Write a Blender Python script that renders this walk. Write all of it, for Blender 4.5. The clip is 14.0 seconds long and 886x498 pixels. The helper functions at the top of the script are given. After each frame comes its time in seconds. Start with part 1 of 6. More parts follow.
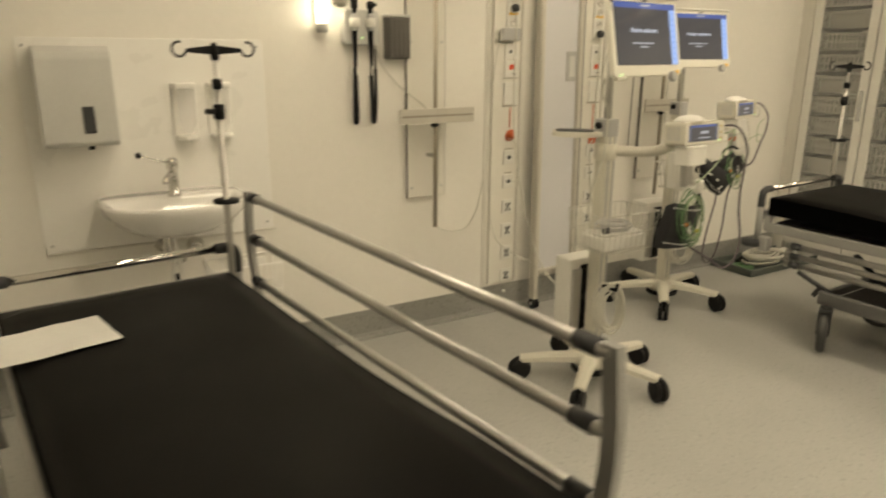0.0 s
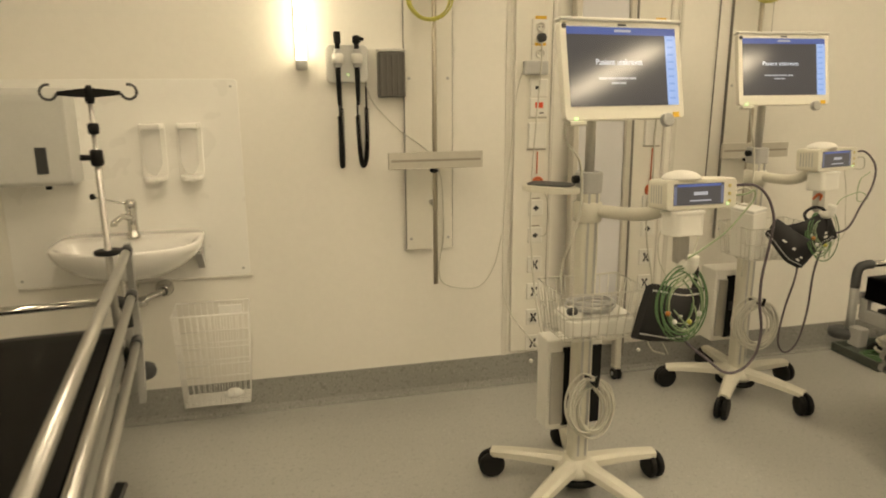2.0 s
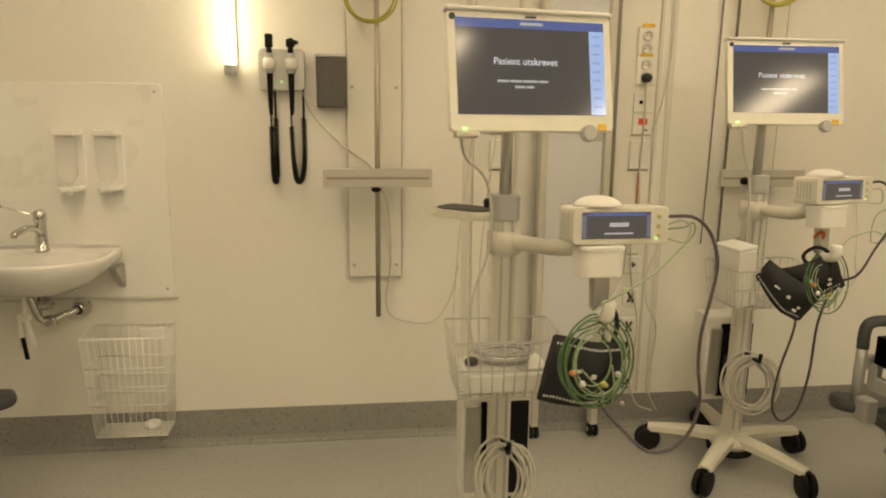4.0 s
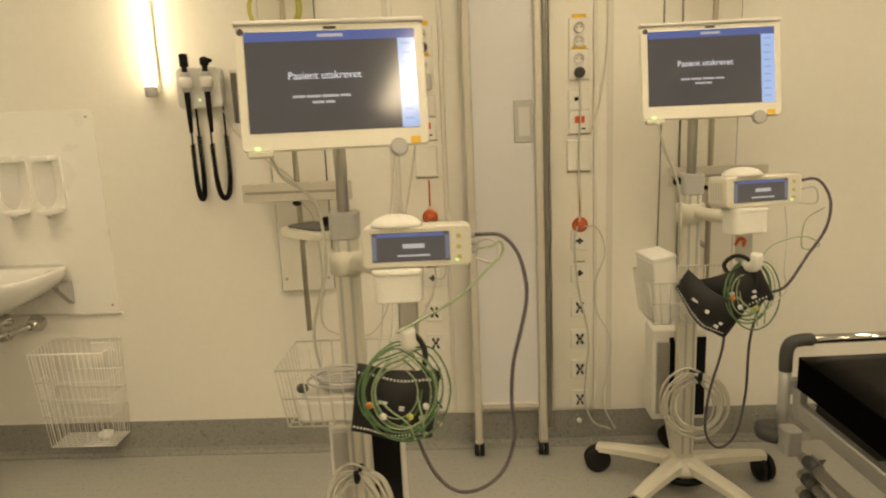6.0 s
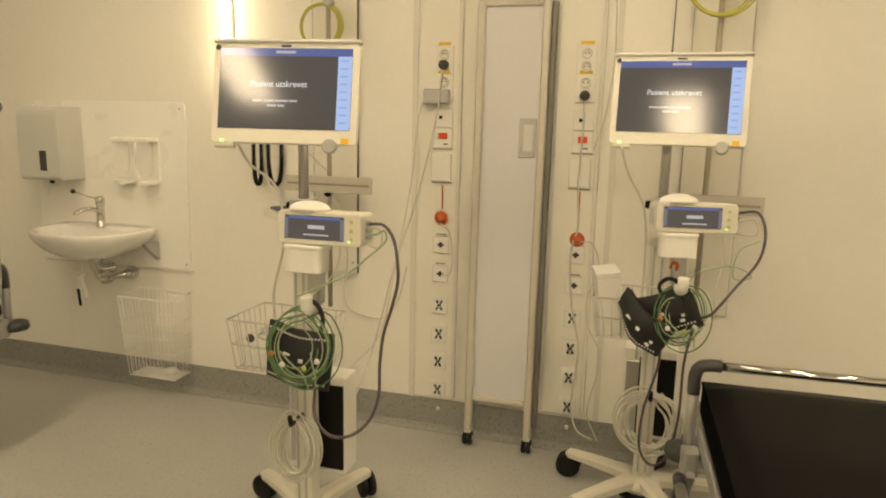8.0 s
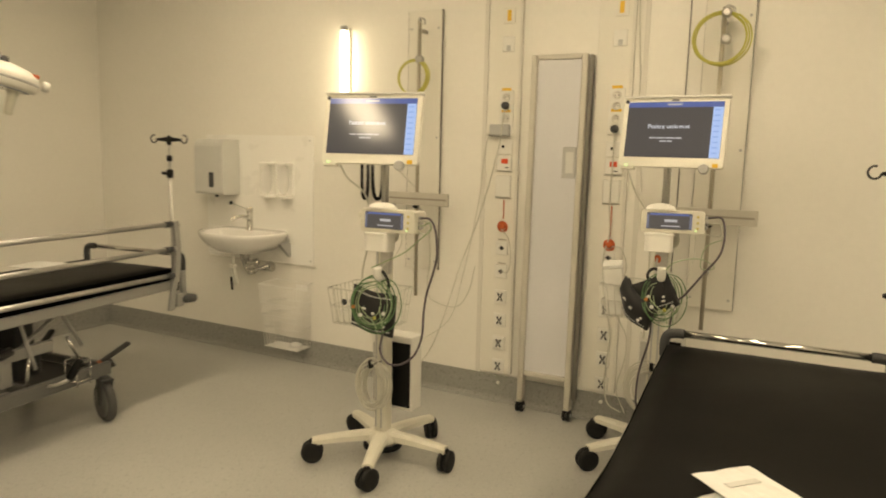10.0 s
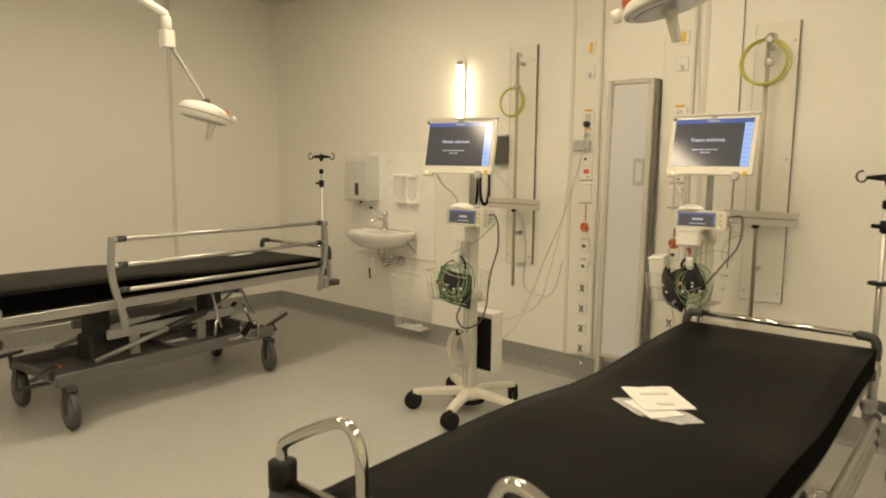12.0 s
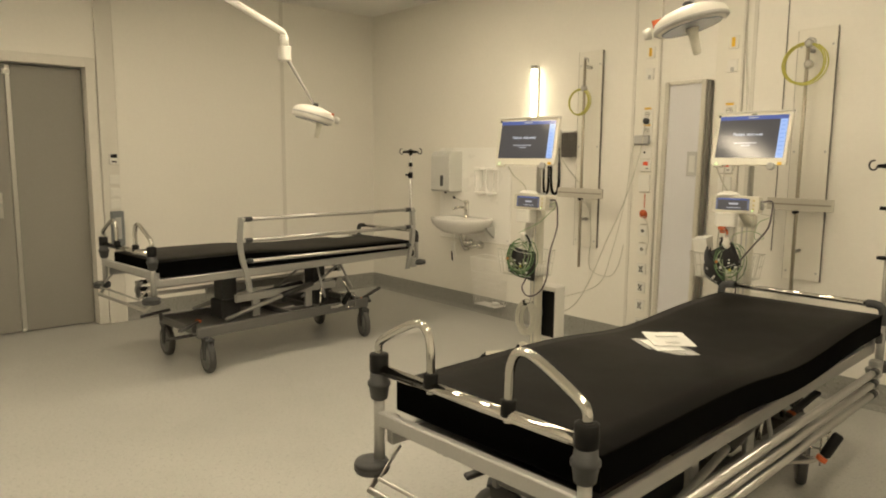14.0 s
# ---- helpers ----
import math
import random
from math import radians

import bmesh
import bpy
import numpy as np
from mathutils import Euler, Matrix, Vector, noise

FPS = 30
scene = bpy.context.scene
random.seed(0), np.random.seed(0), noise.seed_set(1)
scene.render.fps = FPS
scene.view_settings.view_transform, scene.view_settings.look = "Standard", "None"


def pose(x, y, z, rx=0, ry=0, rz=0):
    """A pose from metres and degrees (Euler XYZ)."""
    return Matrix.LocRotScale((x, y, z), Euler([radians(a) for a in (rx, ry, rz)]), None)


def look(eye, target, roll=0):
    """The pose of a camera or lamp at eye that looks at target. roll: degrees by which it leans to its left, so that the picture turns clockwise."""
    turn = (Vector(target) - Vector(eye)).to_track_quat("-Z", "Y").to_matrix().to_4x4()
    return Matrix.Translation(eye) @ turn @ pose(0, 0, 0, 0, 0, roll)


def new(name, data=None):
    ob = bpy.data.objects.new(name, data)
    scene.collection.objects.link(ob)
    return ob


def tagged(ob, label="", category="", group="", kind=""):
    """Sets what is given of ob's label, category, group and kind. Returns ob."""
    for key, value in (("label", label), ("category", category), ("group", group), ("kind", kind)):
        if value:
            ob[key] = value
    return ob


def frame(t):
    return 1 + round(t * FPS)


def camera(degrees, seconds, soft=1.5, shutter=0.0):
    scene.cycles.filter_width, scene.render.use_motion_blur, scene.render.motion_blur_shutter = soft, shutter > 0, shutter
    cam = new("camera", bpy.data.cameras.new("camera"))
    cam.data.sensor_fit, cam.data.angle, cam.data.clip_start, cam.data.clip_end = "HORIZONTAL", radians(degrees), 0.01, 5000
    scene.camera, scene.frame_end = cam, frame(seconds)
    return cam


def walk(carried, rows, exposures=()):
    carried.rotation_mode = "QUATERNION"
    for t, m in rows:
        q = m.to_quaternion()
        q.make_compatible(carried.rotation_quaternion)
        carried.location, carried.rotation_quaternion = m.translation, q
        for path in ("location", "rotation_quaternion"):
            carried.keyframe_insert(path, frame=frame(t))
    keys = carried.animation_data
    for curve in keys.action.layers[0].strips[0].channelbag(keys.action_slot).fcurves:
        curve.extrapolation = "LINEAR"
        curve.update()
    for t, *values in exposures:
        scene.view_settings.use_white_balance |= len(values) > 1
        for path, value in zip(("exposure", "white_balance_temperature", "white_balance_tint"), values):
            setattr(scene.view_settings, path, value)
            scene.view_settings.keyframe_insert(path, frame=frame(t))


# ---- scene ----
cam = camera(65.2, 14.0, soft=1.9, shutter=0.6)

PATH = [
    (0, (0.235, -0.24, 1.455), (1.214, 1.416, 0.907), 0.3),
    (0.5, (0.504, -0.303, 1.455), (1.51, 1.352, 0.957), 0.3),
    (1, (0.804, -0.312, 1.473), (1.646, 1.436, 0.989), -2.3),
    (1.5, (1.102, -0.326, 1.483), (1.696, 1.531, 1.037), -0.6),
    (2, (1.287, -0.203, 1.479), (1.745, 1.688, 1.013), -0.3),
    (2.5, (1.434, -0.06, 1.468), (1.878, 1.842, 1.04), -0.7),
    (3, (1.606, -0.004, 1.446), (1.944, 1.928, 1.056), -0.2),
    (3.5, (1.804, 0.003, 1.431), (2.037, 1.946, 1.019), 0.8),
    (3.7, (1.837, 0.016, 1.42), (2.091, 1.959, 1.02), 0.7),
    (5.8, (2.566, 0.104, 1.472), (2.52, 2.063, 1.072), -1.7),
    (6, (2.636, 0.108, 1.459), (2.561, 2.064, 1.05), -2.5),
    (6.5, (2.776, 0.113, 1.444), (2.644, 2.074, 1.072), -1.9),
    (7, (2.977, 0.126, 1.449), (2.789, 2.085, 1.091), -0.4),
    (7.5, (3.162, 0.035, 1.447), (2.816, 1.972, 1.087), 1.0),
    (8, (3.366, -0.058, 1.447), (2.803, 1.826, 1.08), 1.3),
    (8.2, (3.418, -0.108, 1.449), (2.838, 1.77, 1.078), 1.0),
    (9.2, (3.655, -0.525, 1.44), (2.935, 1.335, 1.105), 1.4),
    (10.3, (4.091, -0.745, 1.43), (3.087, 0.961, 1.142), 1.6),
    (10.5, (4.173, -0.798, 1.417), (3.111, 0.865, 1.092), 1.7),
    (11, (4.395, -0.865, 1.422), (3.212, 0.713, 1.093), 0.9),
    (11.5, (4.59, -0.974, 1.441), (3.308, 0.525, 1.114), 1.9),
    (12, (4.77, -1.081, 1.43), (3.45, 0.4, 1.18), 0.6),
    (12.5, (4.866, -1.252, 1.413), (3.562, 0.239, 1.138), 0.5),
    (13, (4.98, -1.358, 1.414), (3.633, 0.097, 1.159), 0.3),
    (13.5, (5.158, -1.425, 1.41), (3.703, -0.08, 1.14), 0.5),
    (14, (5.294, -1.476, 1.409), (3.795, -0.178, 1.148), 0.4),
]
EXPOSURES = [(0.0, 0.15, 6500, 10), (1.0, 0.15, 6600, 10), (1.5, 0.15, 6700, 10), (3.0, -0.03, 7250, 10), (7.5, 0.14, 7350, 10), (10.5, 0.18, 7050, 10), (12.5, 0.20, 6700, 10), (14.0, 0.18, 6550, 10)]
walk(cam, [(t, look(eye, target, roll)) for t, eye, target, roll in PATH], EXPOSURES)

# ---- world and lights ----
world = bpy.data.worlds.new("world")
scene.world = world
world.use_nodes = True
world.node_tree.nodes["Background"].inputs[0].default_value = (0.02, 0.02, 0.02, 1)
world.node_tree.nodes["Background"].inputs[1].default_value = 0.2

LAMP_COLOUR = (1.0, 0.84, 0.60)
SOUTH_STRENGTH, NORTH_STRENGTH = 25.0, 15.5
TUBE_STRENGTH = 11.0

NORTH, WEST, EAST, SOUTH, CEILING = 2.885, -0.90, 6.6, -3.4, 2.87


# ---- materials ----
def ramp(tree, fac, stops):
    node = tree.nodes.new("ShaderNodeValToRGB")
    els = node.color_ramp.elements
    while len(els) < len(stops):
        els.new(0.5)
    for el, (pos, col) in zip(els, stops):
        el.position, el.color = pos, (*col, 1)
    tree.links.new(fac, node.inputs[0])
    return node.outputs[0]


def noise_node(tree, coord, scale, detail=4.0, rough=0.55):
    node = tree.nodes.new("ShaderNodeTexNoise")
    node.inputs["Scale"].default_value, node.inputs["Detail"].default_value = scale, detail
    node.inputs["Roughness"].default_value = rough
    tree.links.new(coord, node.inputs["Vector"])
    return node.outputs["Fac"]


def paint(name, colour, rough=0.5, metal=0.0, vary=0.06, scale=3.0, grain=60.0, bump=0.05, coat=0.0, gloss=0.5):
    """Surface with broad stains, fine grain and a little relief."""
    m = bpy.data.materials.new(name)
    m.use_nodes = True
    tree = m.node_tree
    b = tree.nodes["Principled BSDF"]
    co = tree.nodes.new("ShaderNodeTexCoord").outputs["Object"]
    broad, fine = noise_node(tree, co, scale), noise_node(tree, co, grain, 2.0)
    mix = tree.nodes.new("ShaderNodeMath")
    mix.operation = "MULTIPLY_ADD"
    mix.inputs[1].default_value = 0.45
    tree.links.new(fine, mix.inputs[0])
    half = tree.nodes.new("ShaderNodeMath")
    half.operation, half.inputs[1].default_value = "MULTIPLY", 0.55
    tree.links.new(broad, half.inputs[0])
    tree.links.new(half.outputs[0], mix.inputs[2])
    lo = tuple(max(0.0, c * (1 - vary)) for c in colour)
    hi = tuple(min(1.0, c * (1 + vary)) for c in colour)
    tree.links.new(ramp(tree, mix.outputs[0], [(0.3, lo), (0.7, hi)]), b.inputs["Base Color"])
    rr = tree.nodes.new("ShaderNodeMapRange")
    rr.inputs["To Min"].default_value, rr.inputs["To Max"].default_value = max(0.03, rough - 0.08), min(1, rough + 0.08)
    tree.links.new(broad, rr.inputs["Value"])
    tree.links.new(rr.outputs[0], b.inputs["Roughness"])
    b.inputs["Metallic"].default_value = metal
    b.inputs["Coat Weight"].default_value = coat
    b.inputs["Specular IOR Level"].default_value = gloss
    if bump:
        bp = tree.nodes.new("ShaderNodeBump")
        bp.inputs["Strength"].default_value, bp.inputs["Distance"].default_value = bump, 0.002
        tree.links.new(fine, bp.inputs["Height"])
        tree.links.new(bp.outputs[0], b.inputs["Normal"])
    return m


def glow(name, colour, strength):
    m = bpy.data.materials.new(name)
    m.use_nodes = True
    b = m.node_tree.nodes["Principled BSDF"]
    b.inputs["Base Color"].default_value = (0.8, 0.8, 0.8, 1)
    b.inputs["Emission Color"].default_value = (*colour, 1)
    b.inputs["Emission Strength"].default_value = strength
    return m


def screen_mat(name, colour, strength):
    """A lit display behind glossy glass."""
    m = bpy.data.materials.new(name)
    m.use_nodes = True
    b = m.node_tree.nodes["Principled BSDF"]
    b.inputs["Base Color"].default_value = (0.012, 0.012, 0.014, 1)
    b.inputs["Roughness"].default_value = 0.11
    b.inputs["Emission Color"].default_value = (*colour, 1)
    b.inputs["Emission Strength"].default_value = strength
    return m


def clear(name, colour=(0.9, 0.9, 0.9), rough=0.1, alpha=0.3):
    m = bpy.data.materials.new(name)
    m.use_nodes = True
    b = m.node_tree.nodes["Principled BSDF"]
    b.inputs["Base Color"].default_value = (*colour, 1)
    b.inputs["Roughness"].default_value = rough
    b.inputs["Alpha"].default_value = alpha
    return m


def vinyl(name, base, dark, light):
    """Speckled hospital floor covering."""
    m = paint(name, base, 0.42, 0, 0.05, 0.8, 90, 0.04)
    tree = m.node_tree
    b = tree.nodes["Principled BSDF"]
    co = tree.nodes["Texture Coordinate"].outputs["Object"]
    broad = noise_node(tree, co, 1.3)
    base_col = ramp(tree, broad, [(0.3, tuple(c * 0.93 for c in base)), (0.7, tuple(c * 1.06 for c in base))])
    for scale, lo, hi, col in ((55, 0.60, 0.68, dark), (75, 0.62, 0.70, light), (140, 0.60, 0.66, dark)):
        f = noise_node(tree, co, scale, 1.5)
        mask = ramp(tree, f, [(lo, (0, 0, 0)), (hi, (1, 1, 1))])
        mx = tree.nodes.new("ShaderNodeMix")
        mx.data_type = "RGBA"
        tree.links.new(mask, mx.inputs[0])
        tree.links.new(base_col, mx.inputs[6])
        mx.inputs[7].default_value = (*col, 1)
        base_col = mx.outputs[2]
    tree.links.new(base_col, b.inputs["Base Color"])
    return m


M_WALL = paint("wall_paint", (0.83, 0.81, 0.75), 0.5, 0, 0.025, 0.7, 40, 0.05)
M_CEIL = paint("ceiling_board", (0.82, 0.81, 0.77), 0.8, 0, 0.03, 1.0, 120, 0.1)
M_FLOOR = vinyl("floor_vinyl", (0.42, 0.42, 0.395), (0.345, 0.345, 0.325), (0.475, 0.47, 0.445))
M_BASE = vinyl("skirting_vinyl", (0.30, 0.30, 0.28), (0.22, 0.22, 0.2), (0.38, 0.37, 0.35))
M_DOOR = paint("door_laminate", (0.26, 0.25, 0.225), 0.42, 0, 0.05, 1.2, 70, 0.05)
M_FRAME = paint("painted_frame", (0.70, 0.68, 0.62), 0.4, 0, 0.03, 2, 60, 0.03)
M_WHITE = paint("white_plastic", (0.78, 0.77, 0.72), 0.38, 0, 0.03, 8, 120, 0.03)
M_CREAM = paint("cream_plastic", (0.68, 0.66, 0.57), 0.42, 0, 0.04, 8, 120, 0.03)
M_CERAMIC = paint("glazed_ceramic", (0.82, 0.81, 0.78), 0.12, 0, 0.02, 4, 40, 0.0, 0.5)
M_GREYPL = paint("grey_plastic", (0.050, 0.052, 0.053), 0.5, 0, 0.1, 10, 120, 0.06, 0.0, 0.35)
M_LIGHTGREY = paint("light_grey_plastic", (0.45, 0.45, 0.44), 0.45, 0, 0.05, 8, 120, 0.05)
M_BLACK = paint("black_plastic", (0.006, 0.006, 0.006), 0.5, 0, 0.2, 10, 120, 0.06, 0.0, 0.18)
M_RUBBER = paint("black_rubber", (0.008, 0.008, 0.008), 0.6, 0, 0.2, 14, 150, 0.08, 0.0, 0.3)
M_MATTRESS = paint("black_vinyl_cover", (0.0038, 0.0035, 0.0032), 0.44, 0, 0.18, 3.5, 220, 0.14, 0.0, 0.068)
# Mattress sides: cover colour darkened and dulled, with their shade painted in.
M_MATSIDE = paint("black_cover_shaded", (0.0016, 0.0016, 0.0016), 0.8, 0, 0.2, 5, 200, 0.1, 0.0, 0.02)
M_SILVER = paint("grey_enamel", (0.38, 0.38, 0.365), 0.34, 0.3, 0.05, 6, 90, 0.03)
M_ALU = paint("brushed_aluminium", (0.52, 0.51, 0.49), 0.34, 0.9, 0.06, 10, 160, 0.05)
M_CHROME = paint("chrome", (0.62, 0.61, 0.58), 0.09, 1.0, 0.03, 8, 60, 0.0)
M_STEEL = paint("stainless_steel", (0.50, 0.49, 0.46), 0.35, 0.85, 0.06, 12, 140, 0.05)
M_DARKMETAL = paint("dark_metal", (0.055, 0.055, 0.055), 0.42, 0.5, 0.12, 10, 100, 0.06)
M_TRAY = paint("grey_cover", (0.085, 0.087, 0.083), 0.45, 0.1, 0.08, 5, 90, 0.06)
M_ORANGE = paint("orange_plastic", (0.58, 0.125, 0.035), 0.4, 0, 0.06, 10, 80, 0.02)
M_RED = paint("red_label", (0.75, 0.09, 0.03), 0.5, 0, 0.05, 10, 80, 0.0)
M_YELLOW = paint("yellow_label", (0.80, 0.50, 0.04), 0.5, 0, 0.05, 10, 80, 0.0)
M_GREEN = paint("green_cable", (0.10, 0.20, 0.085), 0.45, 0, 0.1, 20, 80, 0.0)
M_LIME = paint("yellow_green_hose", (0.50, 0.48, 0.10), 0.4, 0, 0.08, 20, 80, 0.0)
M_WCABLE = paint("pale_cable", (0.58, 0.57, 0.50), 0.45, 0, 0.06, 20, 80, 0.0)
M_GCABLE = paint("grey_purple_cable", (0.085, 0.068, 0.080), 0.45, 0, 0.1, 20, 80, 0.0)
M_CUFF = paint("black_nylon_cuff", (0.014, 0.014, 0.016), 0.7, 0, 0.25, 20, 250, 0.2)
M_PRINT = paint("white_print", (0.72, 0.72, 0.70), 0.6, 0, 0.05, 20, 100, 0.0)
M_PAPER = paint("white_paper", (0.76, 0.76, 0.73), 0.6, 0, 0.03, 9, 60, 0.03)
M_FILM = clear("clear_film", (0.88, 0.88, 0.86), 0.12, 0.42)
M_OPAL = paint("opal_acrylic", (0.66, 0.66, 0.68), 0.25, 0, 0.02, 1.0, 60, 0.0)
M_WIRE = paint("white_coated_wire", (0.90, 0.89, 0.85), 0.4, 0, 0.03, 20, 80, 0.0)
M_BOARD = paint("laminate_board", (0.78, 0.76, 0.69), 0.45, 0, 0.02, 1.5, 60, 0.03)
M_MAT = paint("grey_green_tray", (0.09, 0.105, 0.09), 0.5, 0, 0.1, 6, 80, 0.06)
M_GREYBASKET = paint("grey_basket", (0.34, 0.33, 0.29), 0.5, 0, 0.06, 12, 80, 0.04)
# Near-black colour painting the shade inside openings and pin holes.
M_SLOT = paint("recess_shade", (0.03, 0.03, 0.028), 0.7, 0, 0.1, 12, 80, 0.0)
M_BLUEGREY = paint("blue_grey_plastic", (0.17, 0.19, 0.20), 0.45, 0, 0.06, 10, 80, 0.03)
M_PANEL_S = glow("lit_ceiling_panel_south", LAMP_COLOUR, SOUTH_STRENGTH)
M_PANEL_N = glow("lit_ceiling_panel_north", LAMP_COLOUR, NORTH_STRENGTH)
M_TUBE = glow("lit_tube", (1.0, 0.86, 0.58), TUBE_STRENGTH)
M_SCREEN = screen_mat("screen_dark", (0.065, 0.06, 0.058), 1.0)
M_SCREENBAR = screen_mat("screen_header", (0.075, 0.11, 0.31), 1.0)
M_SCREENCOL = screen_mat("screen_sidebar", (0.34, 0.48, 0.82), 1.0)
M_SCREENTXT = screen_mat("screen_text", (0.56, 0.59, 0.66), 1.0)
M_SCREENDIM = screen_mat("screen_dim_text", (0.40, 0.40, 0.42), 1.0)
M_SCREENCAP = screen_mat("screen_caption", (0.24, 0.37, 0.72), 1.0)
M_BASKETWIRE = paint("grey_white_wire", (0.60, 0.59, 0.53), 0.4, 0.1, 0.04, 20, 80, 0.0)
M_PROFILE = paint("weathered_profile", (0.22, 0.21, 0.19), 0.4, 0.5, 0.08, 10, 100, 0.04)
M_ROD = paint("dull_steel_rod", (0.43, 0.39, 0.31), 0.42, 0.4, 0.08, 12, 120, 0.04)
M_RAIL = paint("satin_steel", (0.58, 0.555, 0.49), 0.38, 0.12, 0.06, 12, 140, 0.05)
M_BEZEL = paint("cream_white_bezel", (0.78, 0.76, 0.67), 0.34, 0, 0.03, 8, 120, 0.02)
M_BOTTLE = clear("clear_bottle", (0.95, 0.95, 0.93), 0.05, 0.20)
M_RACK = paint("grey_brown_plastic", (0.125, 0.118, 0.105), 0.5, 0, 0.08, 10, 100, 0.04)
# Tan of some packed supplies; also paints shadow lines, slots and gaps.
M_TAN = paint("dull_tan_and_shade", (0.34, 0.31, 0.26), 0.5, 0, 0.08, 12, 100, 0.02)
M_TYRE = paint("grey_tyre", (0.06, 0.06, 0.058), 0.6, 0, 0.12, 10, 100, 0.05)
M_MODKEY = screen_mat("module_key", (0.13, 0.14, 0.19), 1.0)
M_KEY = paint("pale_yellow_key", (0.55, 0.46, 0.18), 0.45, 0, 0.05, 10, 80, 0.0)
M_SPLASH = paint("white_laminate", (0.88, 0.87, 0.83), 0.28, 0, 0.015, 2, 40, 0.0)
M_DISPENSER = paint("pale_grey_plastic", (0.60, 0.60, 0.57), 0.42, 0, 0.04, 8, 120, 0.04)
M_LED = glow("green_led", (0.3, 0.9, 0.2), 1.2)


# ---- mesh helpers ----
def V(*a):
    return Vector(a)


def box(bm, x0, x1, y0, y1, z0, z1, bev=0.0, seg=1, m=None):
    g = bmesh.ops.create_cube(bm, size=1.0)
    vs = g["verts"]
    mid, size = V((x0 + x1) / 2, (y0 + y1) / 2, (z0 + z1) / 2), V(abs(x1 - x0), abs(y1 - y0), abs(z1 - z0))
    for v in vs:
        v.co = V(v.co.x * size.x, v.co.y * size.y, v.co.z * size.z) + mid
        if m is not None:
            v.co = m @ v.co
    if bev:
        es = list({e for v in vs for e in v.link_edges})
        bmesh.ops.bevel(bm, geom=es, offset=bev, segments=seg, affect="EDGES", profile=0.5)
    return bm


def tube(bm, pts, r, n=8, closed=False, caps=True):
    """Sweeps a round section along points; r may be a list."""
    pts = [Vector(p) for p in pts]
    k = len(pts)
    rs = r if isinstance(r, (list, tuple)) else [r] * k
    tang = []
    for i in range(k):
        a = pts[(i - 1) % k] if closed or i else pts[0]
        b = pts[(i + 1) % k] if closed or i < k - 1 else pts[-1]
        d = b - a
        tang.append(d.normalized() if d.length > 1e-9 else V(0, 0, 1))
    up = V(0, 0, 1) if abs(tang[0].z) < 0.9 else V(1, 0, 0)
    side = tang[0].cross(up).normalized()
    rings = []
    for i in range(k):
        side = (side - tang[i] * side.dot(tang[i]))
        side = side.normalized() if side.length > 1e-6 else tang[i].orthogonal().normalized()
        other = tang[i].cross(side)
        rings.append([bm.verts.new(pts[i] + rs[i] * (math.cos(2 * math.pi * j / n) * side + math.sin(2 * math.pi * j / n) * other)) for j in range(n)])
    for i in range(k if closed else k - 1):
        a, b = rings[i], rings[(i + 1) % k]
        for j in range(n):
            f = bm.faces.new((a[j], a[(j + 1) % n], b[(j + 1) % n], b[j]))
            f.smooth = True
    if caps and not closed:
        bm.faces.new(list(reversed(rings[0])))
        bm.faces.new(rings[-1])
    return bm


def spline(pts, k=6, closed=False):
    """Catmull-Rom points through pts."""
    p = [Vector(q) for q in pts]
    n = len(p)
    out = []
    for i in range(n if closed else n - 1):
        a = p[(i - 1) % n] if closed or i else p[0] * 2 - p[1]
        b, c = p[i], p[(i + 1) % n]
        d = p[(i + 2) % n] if closed or i < n - 2 else p[-1] * 2 - p[-2]
        for j in range(k):
            t = j / k
            out.append(0.5 * (2 * b + (c - a) * t + (2 * a - 5 * b + 4 * c - d) * t * t + (3 * b - a - 3 * c + d) * t ** 3))
    if not closed:
        out.append(p[-1])
    return out


def rod(bm, a, b, r, n=10):
    return tube(bm, [a, b], r, n)


def lathe(bm, profile, n=20, m=None):
    """Turns (radius, height) pairs about z."""
    m = m or Matrix()
    rings = []
    for r, z in profile:
        rings.append([bm.verts.new(m @ V(r * math.cos(2 * math.pi * j / n), r * math.sin(2 * math.pi * j / n), z)) for j in range(n)])
    for a, b in zip(rings, rings[1:]):
        for j in range(n):
            f = bm.faces.new((a[j], a[(j + 1) % n], b[(j + 1) % n], b[j]))
            f.smooth = True
    bm.faces.new(list(reversed(rings[0])))
    bm.faces.new(rings[-1])
    return bm


def prism(bm, outline, z0, z1, m=None, bev=0.0):
    """Extrudes an outline of (x, y) from z0 to z1."""
    m = m or Matrix()
    lo = [bm.verts.new(m @ V(x, y, z0)) for x, y in outline]
    hi = [bm.verts.new(m @ V(x, y, z1)) for x, y in outline]
    k = len(lo)
    fs = [bm.faces.new(list(reversed(lo))), bm.faces.new(hi)]
    for i in range(k):
        fs.append(bm.faces.new((lo[i], lo[(i + 1) % k], hi[(i + 1) % k], hi[i])))
    if bev:
        bmesh.ops.bevel(bm, geom=list({e for f in fs for e in f.edges}), offset=bev, segments=2, affect="EDGES", profile=0.5)
    return bm


def rounded(w, d, r, k=5):
    """Outline of a rounded rectangle."""
    out = []
    for cx, cy, a0 in ((w / 2 - r, d / 2 - r, 0), (-w / 2 + r, d / 2 - r, 90), (-w / 2 + r, -d / 2 + r, 180), (w / 2 - r, -d / 2 + r, 270)):
        for i in range(k + 1):
            a = radians(a0 + 90 * i / k)
            out.append((cx + r * math.cos(a), cy + r * math.sin(a)))
    return out


def B():
    return bmesh.new()


